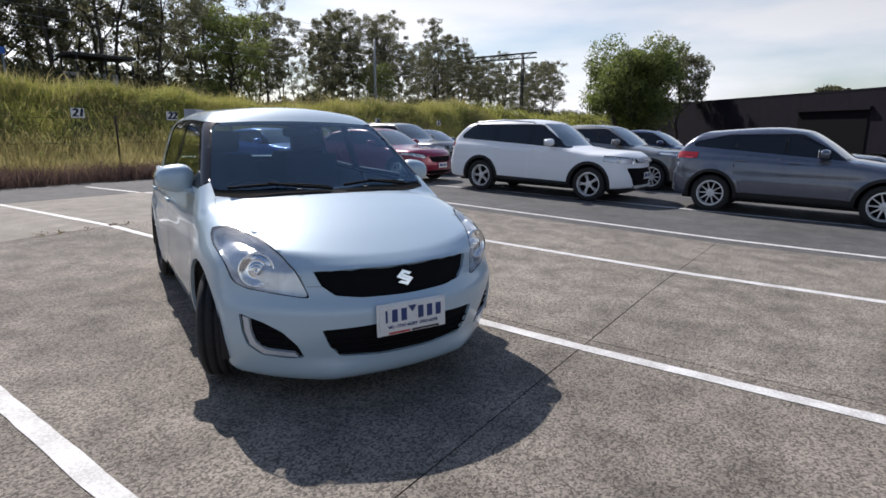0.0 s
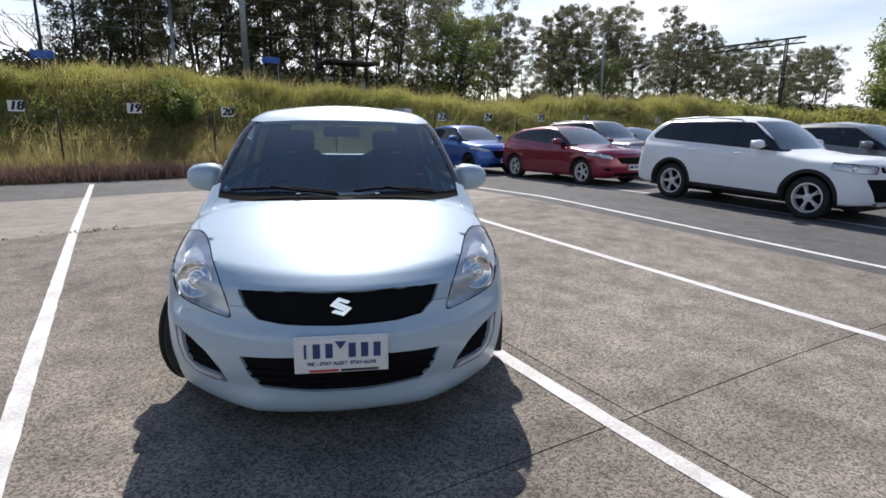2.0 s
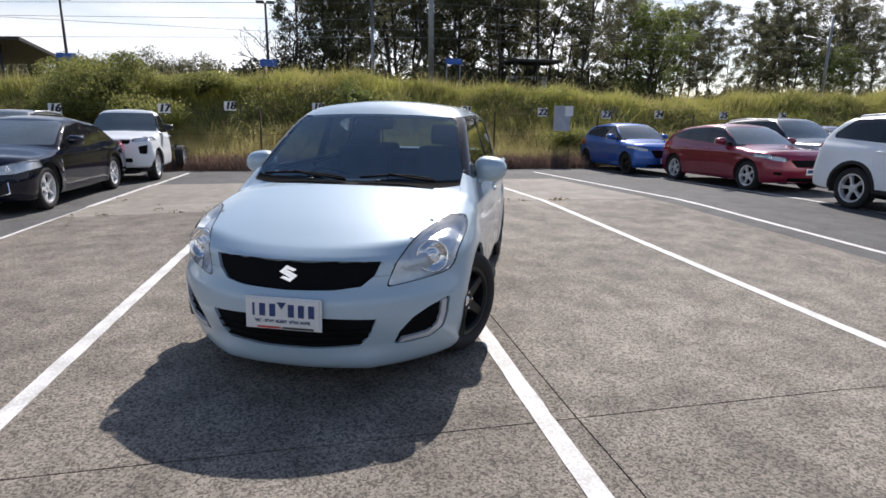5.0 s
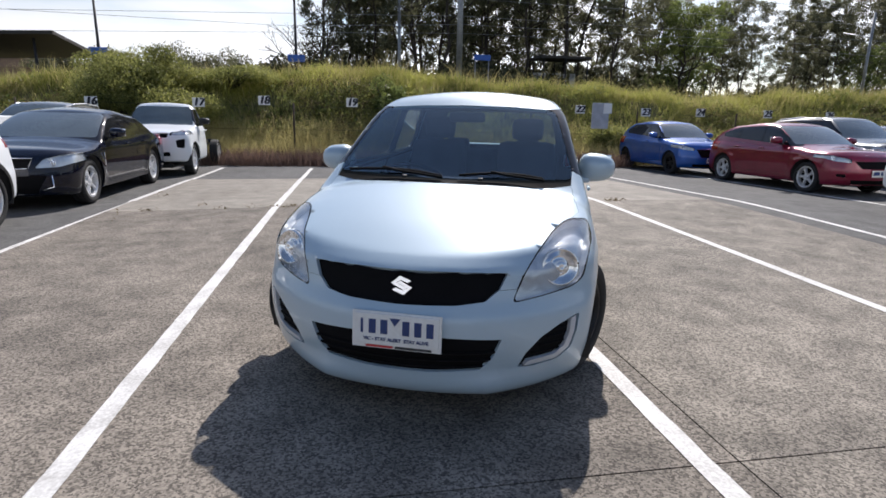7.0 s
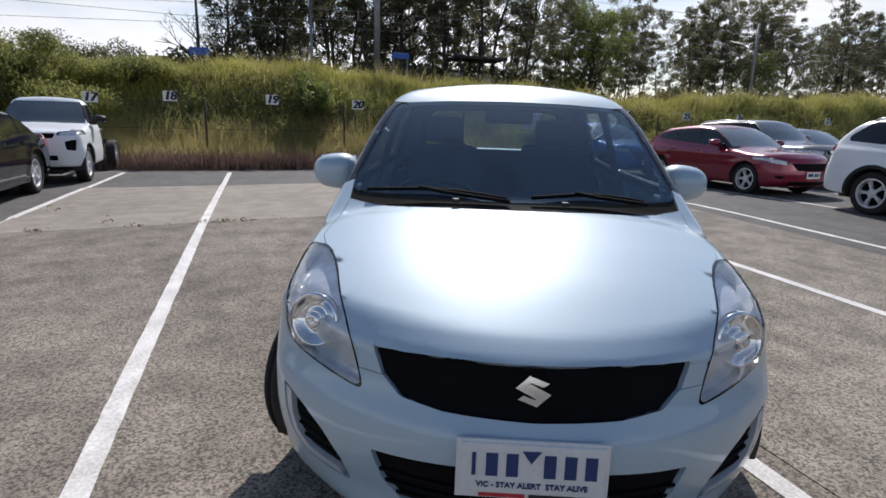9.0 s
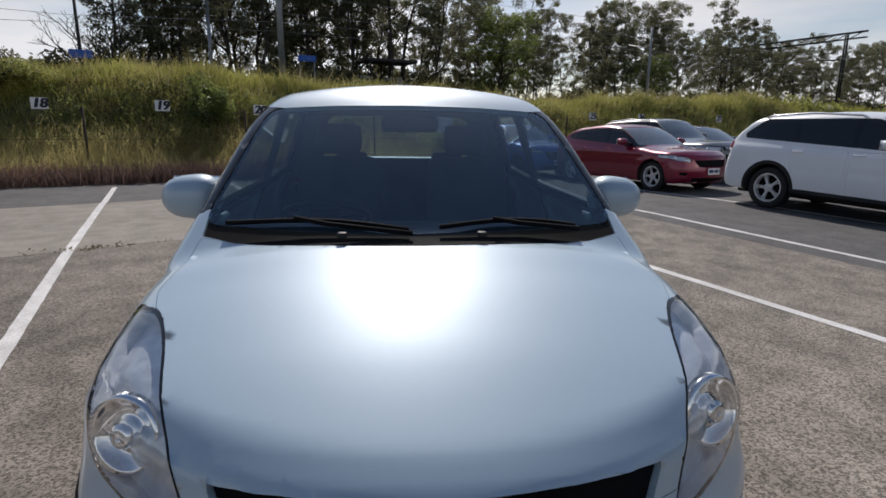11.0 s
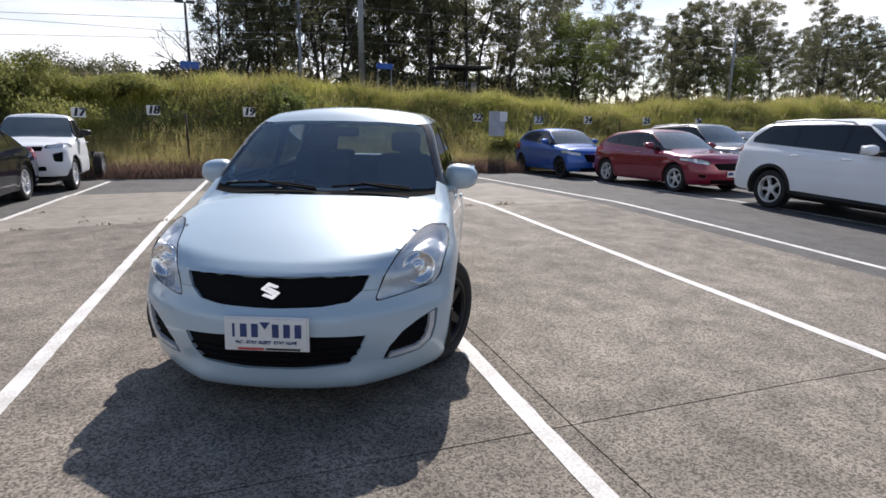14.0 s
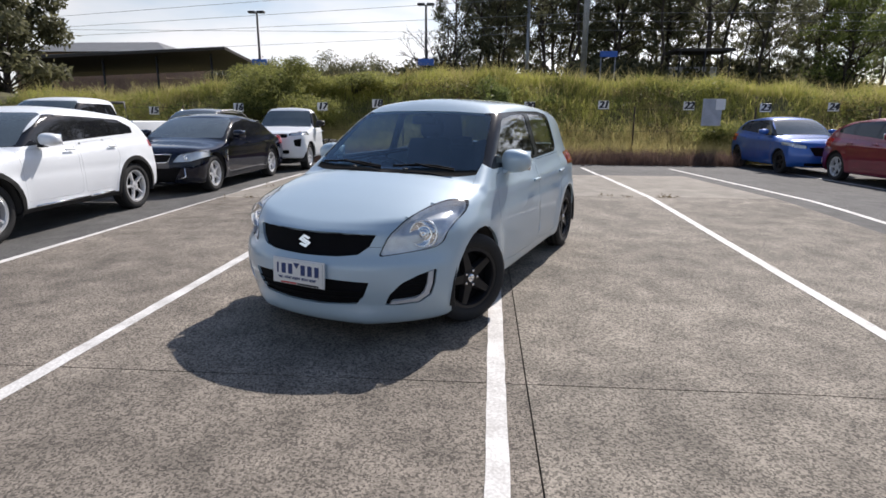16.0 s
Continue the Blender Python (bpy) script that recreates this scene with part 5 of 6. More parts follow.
# ---------------------------------------------------------------- the white hatchback
SWIFT.update(
    glass=SIDE_GLASS, screen_glass=WINDSCREEN, lamp_back=LAMP_SILVER,
    windows=[[(0.60, 1.035), (0.22, 1.345), (-0.05, 1.375), (-0.36, 1.38), (-0.36, 1.03)], [(-0.47, 1.03), (-0.47, 1.38), (-0.80, 1.372), (-1.00, 1.35), (-1.05, 1.14), (-0.98, 1.05)]],
    band=[(0.76, 1.035), (0.70, 1.0), (-0.3, 1.005), (-1.02, 1.025), (-1.09, 1.10), (-1.08, 1.37), (-0.85, 1.40), (-0.3, 1.405), (0.16, 1.395), (0.29, 1.39)],
    doors=[[(0.68, 0.28), (0.72, 0.75), (0.70, 0.965), (-0.28, 0.993), (-0.30, 0.28)], [(-0.32, 0.28), (-0.30, 0.993), (-1.12, 1.012), (-1.08, 0.78), (-0.98, 0.6), (-0.92, 0.28)]],
    lamp=[(0.465, 0.568), (0.613, 0.588), (0.73, 0.606), (0.772, 0.635), (0.79, 0.715), (0.812, 0.785), (0.785, 0.85), (0.695, 0.864), (0.63, 0.84), (0.57, 0.785), (0.51, 0.69)], lamp_depth=0.95, seal=0.965, lamp_dish=0.045, bowl_in=0.02, bowl=(0.675, 0.69), bowl_r=0.084,
    tail=[(0.68, 0.84), (0.95, 0.90), (0.95, 0.99), (0.69, 0.99)],
    screen_poly=[(-0.715, 1.005), (-0.35, 0.998), (0, 0.995), (0.35, 0.998), (0.715, 1.005), (0.578, 1.386), (0.3, 1.402), (0, 1.407), (-0.3, 1.402), (-0.578, 1.386)],
    back_poly=[(-0.60, 1.05), (0.60, 1.05), (0.52, 1.39), (-0.52, 1.39)],
    grilles=[[(-0.441, 0.694), (-0.23, 0.701), (0.23, 0.701), (0.441, 0.694), (0.412, 0.626), (0.358, 0.581), (0.24, 0.567), (0, 0.563), (-0.24, 0.567), (-0.358, 0.581), (-0.412, 0.626)],
             [(-0.438, 0.421), (-0.2, 0.436), (0.2, 0.436), (0.438, 0.421), (0.402, 0.333), (0.350, 0.276), (0.15, 0.263), (-0.15, 0.263), (-0.350, 0.276), (-0.402, 0.333)]],
    grille_round=0.010, bonnet_round=0.02,
    fog=([(0.505, 0.27), (0.537, 0.338), (0.60, 0.410), (0.675, 0.455), (0.764, 0.489), (0.757, 0.40), (0.736, 0.325), (0.678, 0.276), (0.58, 0.266)],
         [(0.530, 0.275), (0.672, 0.286), (0.724, 0.330), (0.744, 0.40), (0.749, 0.478), (0.727, 0.470), (0.722, 0.40), (0.703, 0.343), (0.662, 0.309), (0.548, 0.298)]),
    cowl=[(0.80 - 0.234 * y * y, y) for y in np.linspace(-0.70, 0.70, 13)] + [(1.043 - 0.38 * y * y, y) for y in np.linspace(0.70, -0.70, 13)],
    bonnet=[(0.868, -0.705), (1.14, -0.742), (1.30, -0.692), (1.46, -0.624), (1.62, -0.568), (1.74, -0.508), (1.80, -0.446), (1.878, -0.22), (1.885, 0), (1.878, 0.22), (1.80, 0.446), (1.74, 0.508), (1.62, 0.568), (1.46, 0.624), (1.30, 0.692), (1.14, 0.742), (0.868, 0.705)] + [(1.045 - 0.38 * y * y, y) for y in np.linspace(0.68, -0.68, 11)])
SWIFT_AT = pose(-3.458, 2.837, 0.041, 0, 0, -22.0) @ pose(0, 0, 0, -0.39, 0.97, 0)
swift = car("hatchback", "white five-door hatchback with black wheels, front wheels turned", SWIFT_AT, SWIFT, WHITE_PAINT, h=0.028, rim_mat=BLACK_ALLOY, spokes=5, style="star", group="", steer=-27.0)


def front_x(y, z):
    """The nose surface of the hatchback."""
    a, b = SWIFT["front_bow"]
    return float(smooth_curve(SWIFT["front"])(np.array(z))) - a * y * y - b * y**4


# number plate in its holder: characters as plain bars, the printed motto kept
plate = part("number_plate", box((0, 0, 0), (0.01, 0.372, 0.134), 0.004), SIGN_WHITE, swift, "white number plate with dark blue characters", smooth=False)
plate.matrix_basis = pose(1.958, 0, 0.463, 0, -4.0, 0)
part("plate_frame", prism([(-0.196, -0.086), (0.196, -0.086), (0.196, 0.074), (-0.196, 0.074)], -0.012, -0.004, (1, 2)), SIGN_WHITE, plate, smooth=False)
for yy, w in ((0.150, 0.010), (0.104, 0.030), (0.052, 0.030), (-0.044, 0.030), (-0.096, 0.030), (-0.148, 0.030)):
    part("bar", box((0.0065, -yy, 0.012), (0.003, w, 0.062)), BLUE_INK, plate, smooth=False)
part("emblem", prism([(-0.028, 0.052), (0.020, 0.052), (-0.004, 0.018)], 0.005, 0.0075, (1, 2)), BLUE_INK, plate, smooth=False)
text_mesh("motto", "VIC - STAY ALERT  STAY ALIVE", 0.021, BLUE_INK, plate, pose(0.0062, 0, -0.044, 90, 0, 90), 0.0004)
part("dealer_bar", box((-0.003, -0.075, -0.078), (0.004, 0.12, 0.009)), RED_INK, plate, smooth=False)
part("dealer_bar", box((-0.003, 0.075, -0.078), (0.004, 0.16, 0.009)), INK, plate, smooth=False)

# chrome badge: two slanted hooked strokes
badge = bmesh.new()
for k in (1, -1):
    add_prism(badge, [(k * -0.055, k * 0.008), (k * -0.012, k * 0.047), (k * 0.048, k * 0.026), (k * 0.03, k * 0.014), (k * -0.008, k * 0.026), (k * -0.022, k * 0.012), (k * 0.03, k * -0.012), (k * 0.012, k * -0.024)], 0.0, 0.010, (1, 2))
bd = part("badge", badge, CHROME, swift, "chrome badge", smooth=False)
bd.matrix_basis = pose(1.868, 0, 0.636, 0, -14, 0) @ Matrix.Scale(0.86, 4)

# lower grille slats and upper grille mesh ribs
for z in (0.29, 0.325, 0.36):
    pts = [(front_x(y, z) - 0.008, y, z) for y in np.linspace(-0.42, 0.42, 15)]
    part("grille_slat", tube(pts, 0.006, 6), GRILLE_BLACK, swift)
for s in (1, -1):
    for z in (0.33, 0.365, 0.40, 0.43):
        y0 = 0.56 + (z - 0.33) * 0.9
        pts = [(front_x(y, z) - 0.018, s * y, z) for y in np.linspace(y0, 0.70, 8)]
        part("fog_slat", tube(pts, 0.006, 5), GRILLE_BLACK, swift)

# mirror indicators
for s in (1, -1):
    part("mirror_indicator", tube([(0.516, s * 0.80, 1.03), (0.508, s * 0.88, 1.028), (0.478, s * 0.955, 1.025)], 0.008, 6), LENS, swift, "clear indicator strip")

# wipers
def on_glass(y, z, lift=0.012):
    x = float(smooth_curve(SWIFT["screen"])(np.array(z))) - 0.234 * y * y
    return (x + lift * 0.55, y, z + lift * 0.85)


for y0, y1 in ((-0.02, -0.56), (0.55, 0.12)):
    arm = bmesh.new()
    add_tube(arm, [on_glass(y0, 0.982, 0.02), on_glass((y0 + y1) / 2, 0.995, 0.035), on_glass((y0 * 0.3 + y1 * 0.7), 1.012, 0.03)], 0.008, 6)
    w = part("wiper", arm, GRILLE_BLACK, swift)
    bl = bmesh.new()
    add_tube(bl, [on_glass(y1 + (y0 - y1) * q, 1.004 + 0.016 * math.sin(math.pi * q) - 0.012 * q, 0.016) for q in np.linspace(-0.12, 0.98, 9)], 0.008, 6)
    part("wiper_blade", bl, GRILLE_BLACK, w)
for y in (-0.24, 0.2):
    part("washer_jet", box((0.985, y, 1.0), (0.03, 0.03, 0.016), 0.005), BLACK_PLASTIC, swift)

# cabin
part("dashboard", prism([(0.84, 0.90), (0.62, 0.965), (0.42, 0.94), (0.36, 0.80), (0.40, 0.5), (0.84, 0.45)], -0.64, 0.64), CABIN, swift)
part("cabin_floor", box((-0.3, 0, 0.30), (2.2, 1.35, 0.04)), CABIN, swift, smooth=False)
for s in (1, -1):
    seat = part("seat", box((-0.12, 0.36 * s, 0.50), (0.52, 0.48, 0.2), 0.07), SEAT_CLOTH, swift)
    part("backrest", box((-0.44, 0.36 * s, 0.84), (0.15, 0.46, 0.62), 0.07, Matrix.Rotation(radians(-14), 3, "Y")), SEAT_CLOTH, seat)
    part("headrest", box((-0.55, 0.36 * s, 1.235), (0.10, 0.25, 0.17), 0.045, Matrix.Rotation(radians(-10), 3, "Y")), SEAT_CLOTH, seat)
    part("rear_headrest", box((-1.22, 0.33 * s, 1.06), (0.09, 0.22, 0.13), 0.04), SEAT_CLOTH, swift)
part("rear_bench", box((-1.12, 0, 0.74), (0.16, 1.2, 0.6), 0.06, Matrix.Rotation(radians(-16), 3, "Y")), SEAT_CLOTH, swift)
sw = bmesh.new()
add_lathe(sw, [(0.185 + 0.015 * math.cos(a), 0.015 * math.sin(a)) for a in (2 * math.pi * k / 8 for k in range(8))], 28)
add_box(sw, (0, 0.01, 0), (0.14, 0.03, 0.12), 0.02)
add_box(sw, (0, 0.005, 0), (0.34, 0.015, 0.04), 0.006)
add_box(sw, (0, 0.005, -0.09), (0.04, 0.015, 0.16), 0.006)
o = part("steering_wheel", sw, BLACK_PLASTIC, swift)
o.matrix_basis = pose(0.28, -0.36, 0.93, 62, 0, 90)
part("rear_view_mirror", box((0.30, 0, 1.33), (0.03, 0.24, 0.065), 0.02), BLACK_PLASTIC, swift)


# ---------------------------------------------------------------- grass bank
FENCE_X = -17.8


def bank_z(x, y):
    """The bank's height: it rises behind the fence to the railway."""
    x, y = np.asarray(x, float), np.asarray(y, float)
    d = np.clip((-17.3 - x) / 4.2, 0, 1)
    rise = d * d * (3 - 2 * d)
    top = 2.55 + 0.25 * np.sin(y * 0.21 + 1.0) + 0.12 * np.sin(y * 0.63) - 0.25 * np.clip((-y - 4) / 8, 0, 1)
    lump = 0.17 * np.sin(x * 2.1 + y * 0.9) * np.sin(y * 1.3 - x) * rise
    return -0.03 + rise * top + lump


bx = np.concatenate([np.arange(-16.4, -23.5, -0.35), np.array([-25, -28, -33, -40, -60, -100, -180])])
by = np.arange(-60, 150.1, 0.7)
gx, gy = np.meshgrid(bx, by, indexing="ij")
gz = bank_z(gx, gy)
nb_ = len(by)
bank_faces = [(i * nb_ + j, (i + 1) * nb_ + j, (i + 1) * nb_ + j + 1, i * nb_ + j + 1) for i in range(len(bx) - 1) for j in range(nb_ - 1)]
bank = sheet("bank", np.stack([gx.ravel(), gy.ravel(), gz.ravel()], 1).tolist(), [f[::-1] for f in bank_faces], SOIL, smooth=True)
tagged(bank, label="earth bank overgrown with grass beside the railway", category="bank", kind="structure")


def blades(name, count, area, height, width, material, label, seed, spread=0.12, per=5, density=None):
    """Tufts of grass as tapered bent blades, one object."""
    rng = np.random.default_rng(seed)
    x = rng.uniform(area[0], area[1], count)
    y = area[2] + (area[3] - area[2]) * rng.uniform(0, 1, count) ** (density or 1.0)
    keep = (np.sin(x * 3.1 + 2 * np.sin(y * 1.7)) + np.sin(y * 2.3 + x) + rng.uniform(-1.5, 1.5, count)) > -1.2
    x, y = x[keep], y[keep]
    verts, faces = [], []
    tuft_h = height * (0.55 + 0.9 * rng.random(len(x)))
    k = 0
    px = np.repeat(x, per) + rng.normal(0, spread, len(x) * per)
    py = np.repeat(y, per) + rng.normal(0, spread, len(x) * per)
    hh = np.repeat(tuft_h, per) * rng.uniform(0.5, 1.1, len(px))
    pz = bank_z(px, py) - 0.03
    ang = rng.uniform(0, 2 * np.pi, len(px))
    lean = rng.normal(0, 0.42, (len(px), 2)) * hh[:, None]
    w = width * rng.uniform(0.6, 1.4, len(px))
    dx, dy = np.cos(ang) * w, np.sin(ang) * w
    a = np.stack([px - dx, py - dy, pz], 1)
    b = np.stack([px + dx, py + dy, pz], 1)
    mx, my = px + lean[:, 0] * 0.35, py + lean[:, 1] * 0.35
    c = np.stack([mx + dx * 0.8, my + dy * 0.8, pz + hh * 0.6], 1)
    d = np.stack([mx - dx * 0.8, my - dy * 0.8, pz + hh * 0.6], 1)
    e = np.stack([px + lean[:, 0], py + lean[:, 1], pz + hh], 1)
    vs = np.stack([a, b, c, d, e], 1).reshape(-1, 3)
    base = np.arange(len(px)) * 5
    q = np.stack([base, base + 1, base + 2, base + 3], 1).tolist()
    tr = np.stack([base + 3, base + 2, base + 4], 1).tolist()
    ob = sheet(name, vs.tolist(), q + tr, material)
    return tagged(ob, label=label, category="grass", kind="stuff")


blades("grass", 20000, (-23.0, -17.9, -16, 34), 0.26, 0.008, GRASS, "tall green grass covering the bank", 1, 0.16, 10)
blades("dry_grass", 2600, (-23.0, -18.6, -16, 34), 0.40, 0.008, DRY_GRASS, "dry straw-coloured grass among the green", 2, 0.14, 7)
blades("crest_grass", 6500, (-22.8, -20.6, -16, 34), 0.44, 0.007, GRASS, "long yellow-green grass along the crest of the bank", 8, 0.2, 9)
blades("seed_grass", 1700, (-22.8, -20.5, -16, 34), 0.72, 0.007, DRY_GRASS, "tall seeding grass along the crest of the bank", 3, 0.16, 6)
blades("straw_grass", 8000, (-18.8, -17.2, -10, 26), 0.6, 0.0055, DRY_GRASS, "pale straw grass standing along the fence", 6, 0.2, 12)
blades("dead_grass", 8000, (-17.7, -16.3, -14, 11), 0.42, 0.007, DEAD_GRASS, "dead brown grass at the foot of the fence", 4, 0.14, 10)
blades("far_grass", 7000, (-24.0, -17.6, 34, 120), 0.45, 0.03, GRASS, "grass on the bank far along the railway", 5)


# ---------------------------------------------------------------- foliage
def leaf_cloud(clumps, n, size, rng, aspect=2.2):
    """Small leaf blades scattered through clumps; arrays of vertices and quads."""
    cs = np.array([c[0] for c in clumps])
    rs = np.array([c[1] for c in clumps])
    pick = rng.integers(0, len(clumps), n)
    dirs = rng.normal(size=(n, 3))
    dirs /= np.linalg.norm(dirs, axis=1)[:, None]
    rad = rng.uniform(0.25, 1.0, n) ** 0.6
    p = cs[pick] + dirs * rad[:, None] * rs[pick]
    u = rng.normal(size=(n, 3))
    u[:, 2] -= 0.5
    u /= np.linalg.norm(u, axis=1)[:, None]
    v = np.cross(u, rng.normal(size=(n, 3)))
    v /= np.linalg.norm(v, axis=1)[:, None]
    s = size * rng.uniform(0.6, 1.4, n)[:, None]
    vs = np.stack([p, p + u * s * 0.5 + v * s * 0.5 / aspect, p + u * s, p + u * s * 0.5 - v * s * 0.5 / aspect], 1).reshape(-1, 3)
    b = np.arange(n) * 4
    return vs, np.stack([b, b + 1, b + 2, b + 3], 1)


def tree(name, label, at, height, spread, seed, leaf, trunk_r=0.22, bare=0.4, clumps=26, leaves=2200, size=0.42):
    """A tree: tapered trunk, limbs, and a broken crown of leaf clumps."""
    rng = np.random.default_rng(seed)
    t = thing(name, label, "tree", Matrix.Translation(at))
    bm = bmesh.new()
    bend = rng.normal(0, 0.035, (6, 2)) * height
    line = [(bend[k][0] * k / 6, bend[k][1] * k / 6, height * 0.93 * k / 5) for k in range(6)]
    add_tube(bm, line, 0, 8, [trunk_r * (1 - 0.16 * k) for k in range(6)])
    tips = []
    for k in range(clumps):
        f = bare + (1 - bare) * rng.uniform(0.02, 1.0)
        i = min(4, int(f * 5))
        base = Vector(line[i]).lerp(Vector(line[i + 1]), f * 5 - i) if f < 0.99 else Vector(line[5])
        prof = math.sin(math.pi * min(1, (f - bare) / (1 - bare) * 0.8 + 0.16))
        a = rng.uniform(0, 2 * math.pi)
        reach = spread * prof * rng.uniform(0.35, 1.0)
        tip = base + Vector((math.cos(a) * reach, math.sin(a) * reach, reach * rng.uniform(0.15, 0.7)))
        if tip.z > height:
            tip.z = height - rng.uniform(0, 0.08) * height
        mid = base.lerp(tip, 0.5) + Vector((0, 0, -0.08 * reach))
        add_tube(bm, [base - Vector((0, 0, 0.3)), mid, tip], 0, 5, [trunk_r * 0.34, trunk_r * 0.2, trunk_r * 0.08])
        tips.append(((tip.x, tip.y, tip.z), np.array([1.0, 1.0, 0.62]) * spread * rng.uniform(0.15, 0.31)))
    part("trunk", bm, BARK, t)
    vs, fs = leaf_cloud(tips, leaves, size, rng)
    sheet("crown", vs.tolist(), fs.tolist(), leaf, t)
    return t


def gum(name, label, at, height, spread, seed, leaf, trunk_r=0.2, bare=0.4, limbs=10, leaves=9000, size=0.2, clump=0.2):
    """A eucalyptus: a long trunk, limbs that climb steeply, and separate leaf heads at their ends."""
    rng = np.random.default_rng(seed)
    t = thing(name, label, "tree", Matrix.Translation(at))
    bm = bmesh.new()
    sway = np.cumsum(rng.normal(0, 0.018, (8, 2)), 0) * height
    line = [Vector((sway[k][0] - sway[0][0], sway[k][1] - sway[0][1], height * 0.86 * k / 7)) for k in range(8)]
    add_tube(bm, line, 0, 8, [trunk_r * (1 - 0.115 * k) for k in range(8)])

    def on_trunk(f):
        q = min(f, 0.999) * 7
        return line[int(q)].lerp(line[int(q) + 1], q - int(q))

    heads = []

    def head(p, r):
        heads.append(((p.x, p.y, p.z), np.array([1.0, 1.0, 0.72]) * r))

    turn = rng.uniform(0, 6.3)
    for k in range(limbs):
        f = bare + (1 - bare) * (k + rng.uniform(0, 0.8)) / limbs
        turn += 2.4 + rng.normal(0, 0.35)
        base = on_trunk(f)
        reach = spread * rng.uniform(0.5, 1.05) * (1.0 - 0.55 * max(0.0, f - 0.55))
        climb = rng.uniform(0.55, 1.25)
        out = Vector((math.cos(turn), math.sin(turn), 0))
        mid = base + out * reach * 0.5 + Vector((0, 0, reach * climb * 0.35))
        tip = base + out * reach * 0.95 + Vector((0, 0, reach * climb))
        tip.z = min(tip.z, height * 0.97)
        r0 = trunk_r * (0.55 - 0.28 * f)
        add_tube(bm, [base, mid, tip], 0, 5, [r0, r0 * 0.65, r0 * 0.25])
        head(tip, spread * clump * rng.uniform(0.9, 1.5))
        for _ in range(int(rng.integers(2, 5))):
            q = mid.lerp(tip, rng.uniform(0.1, 0.95))
            e = q + Vector(rng.normal(0, 1, 3)).normalized() * spread * rng.uniform(0.2, 0.42) + Vector((0, 0, spread * 0.08))
            add_tube(bm, [q, q.lerp(e, 0.5) + Vector((0, 0, -0.05)), e], 0, 4, [r0 * 0.35, r0 * 0.22, r0 * 0.1])
            head(e, spread * clump * rng.uniform(0.6, 1.15))
    for k in range(4):
        head(line[7] + Vector((rng.normal(0, 0.16) * spread, rng.normal(0, 0.16) * spread, height * rng.uniform(0.0, 0.12))), spread * clump * rng.uniform(0.8, 1.3))
    part("trunk", bm, BARK, t)
    vs, fs = leaf_cloud(heads, leaves, size, rng)
    sheet("crown", vs.tolist(), fs.tolist(), leaf, t)
    return t


def shrub(name, label, at, rx, ry, rz, seed, leaf, n=5000, size=0.14):
    rng = np.random.default_rng(seed)
    t = thing(name, label, "bush", Matrix.Translation(at))
    cl = []
    for k in range(22):
        d = rng.normal(size=3)
        d /= np.linalg.norm(d)
        q = rng.uniform(0.35, 0.85)
        cl.append(((d[0] * rx * q, d[1] * ry * q, rz * 0.5 + d[2] * rz * 0.42 * q), np.array([rx, ry, rz * 0.7]) * rng.uniform(0.22, 0.42)))
    bm = bmesh.new()
    for c, _ in cl[:9]:
        add_tube(bm, [(0, 0, -0.1), (c[0] * 0.4, c[1] * 0.4, c[2] * 0.6), c], 0, 5, [0.05, 0.03, 0.01])
    part("stems", bm, BARK, t)
    vs, fs = leaf_cloud(cl, n, size, rng, 1.8)
    sheet("leaves", vs.tolist(), fs.tolist(), leaf, t)
    return t


def on_bank(x, y):
    return (x, y, float(bank_z(x, y)) - 0.05)


def weeds(name, label, count, area, reach, leaf, seed, size=0.09, per=46):
    """Low leafy weeds scattered over the bank, as one object."""
    rng = np.random.default_rng(seed)
    cl = []
    while len(cl) < count:
        x, y = rng.uniform(area[0], area[1]), rng.uniform(area[2], area[3])
        if math.sin(x * 1.3 + 1.7 * math.sin(y * 0.45)) + math.sin(y * 0.8 + seed) + rng.uniform(-1, 1) < 0:
            continue
        r = reach * rng.uniform(0.5, 1.5)
        cl.append(((x, y, float(bank_z(x, y)) + r * 0.45), np.array([r, r * 1.3, r * 0.75])))
    vs, fs = leaf_cloud(cl, count * per, size, rng, 1.7)
    return tagged(sheet(name, vs.tolist(), fs.tolist(), leaf), label=label, category="weeds", kind="stuff")


weeds("weeds", "dark green leafy weeds on the bank", 650, (-20.9, -18.4, -16, 34), 0.36, BUSH_LEAF, 31, 0.06, 80)
weeds("blackberry", "brownish brambles on the bank", 620, (-20.6, -18.4, -16, 34), 0.34, BRAMBLE, 32, 0.05, 80)
weeds("bright_weeds", "fresh green weeds on the bank", 420, (-22.5, -18.2, -16, 34), 0.3, GREEN_LEAF, 33)
weeds("far_weeds", "bushy growth on the far bank", 260, (-23.5, -18, 34, 110), 0.6, BUSH_LEAF, 34, 0.2)


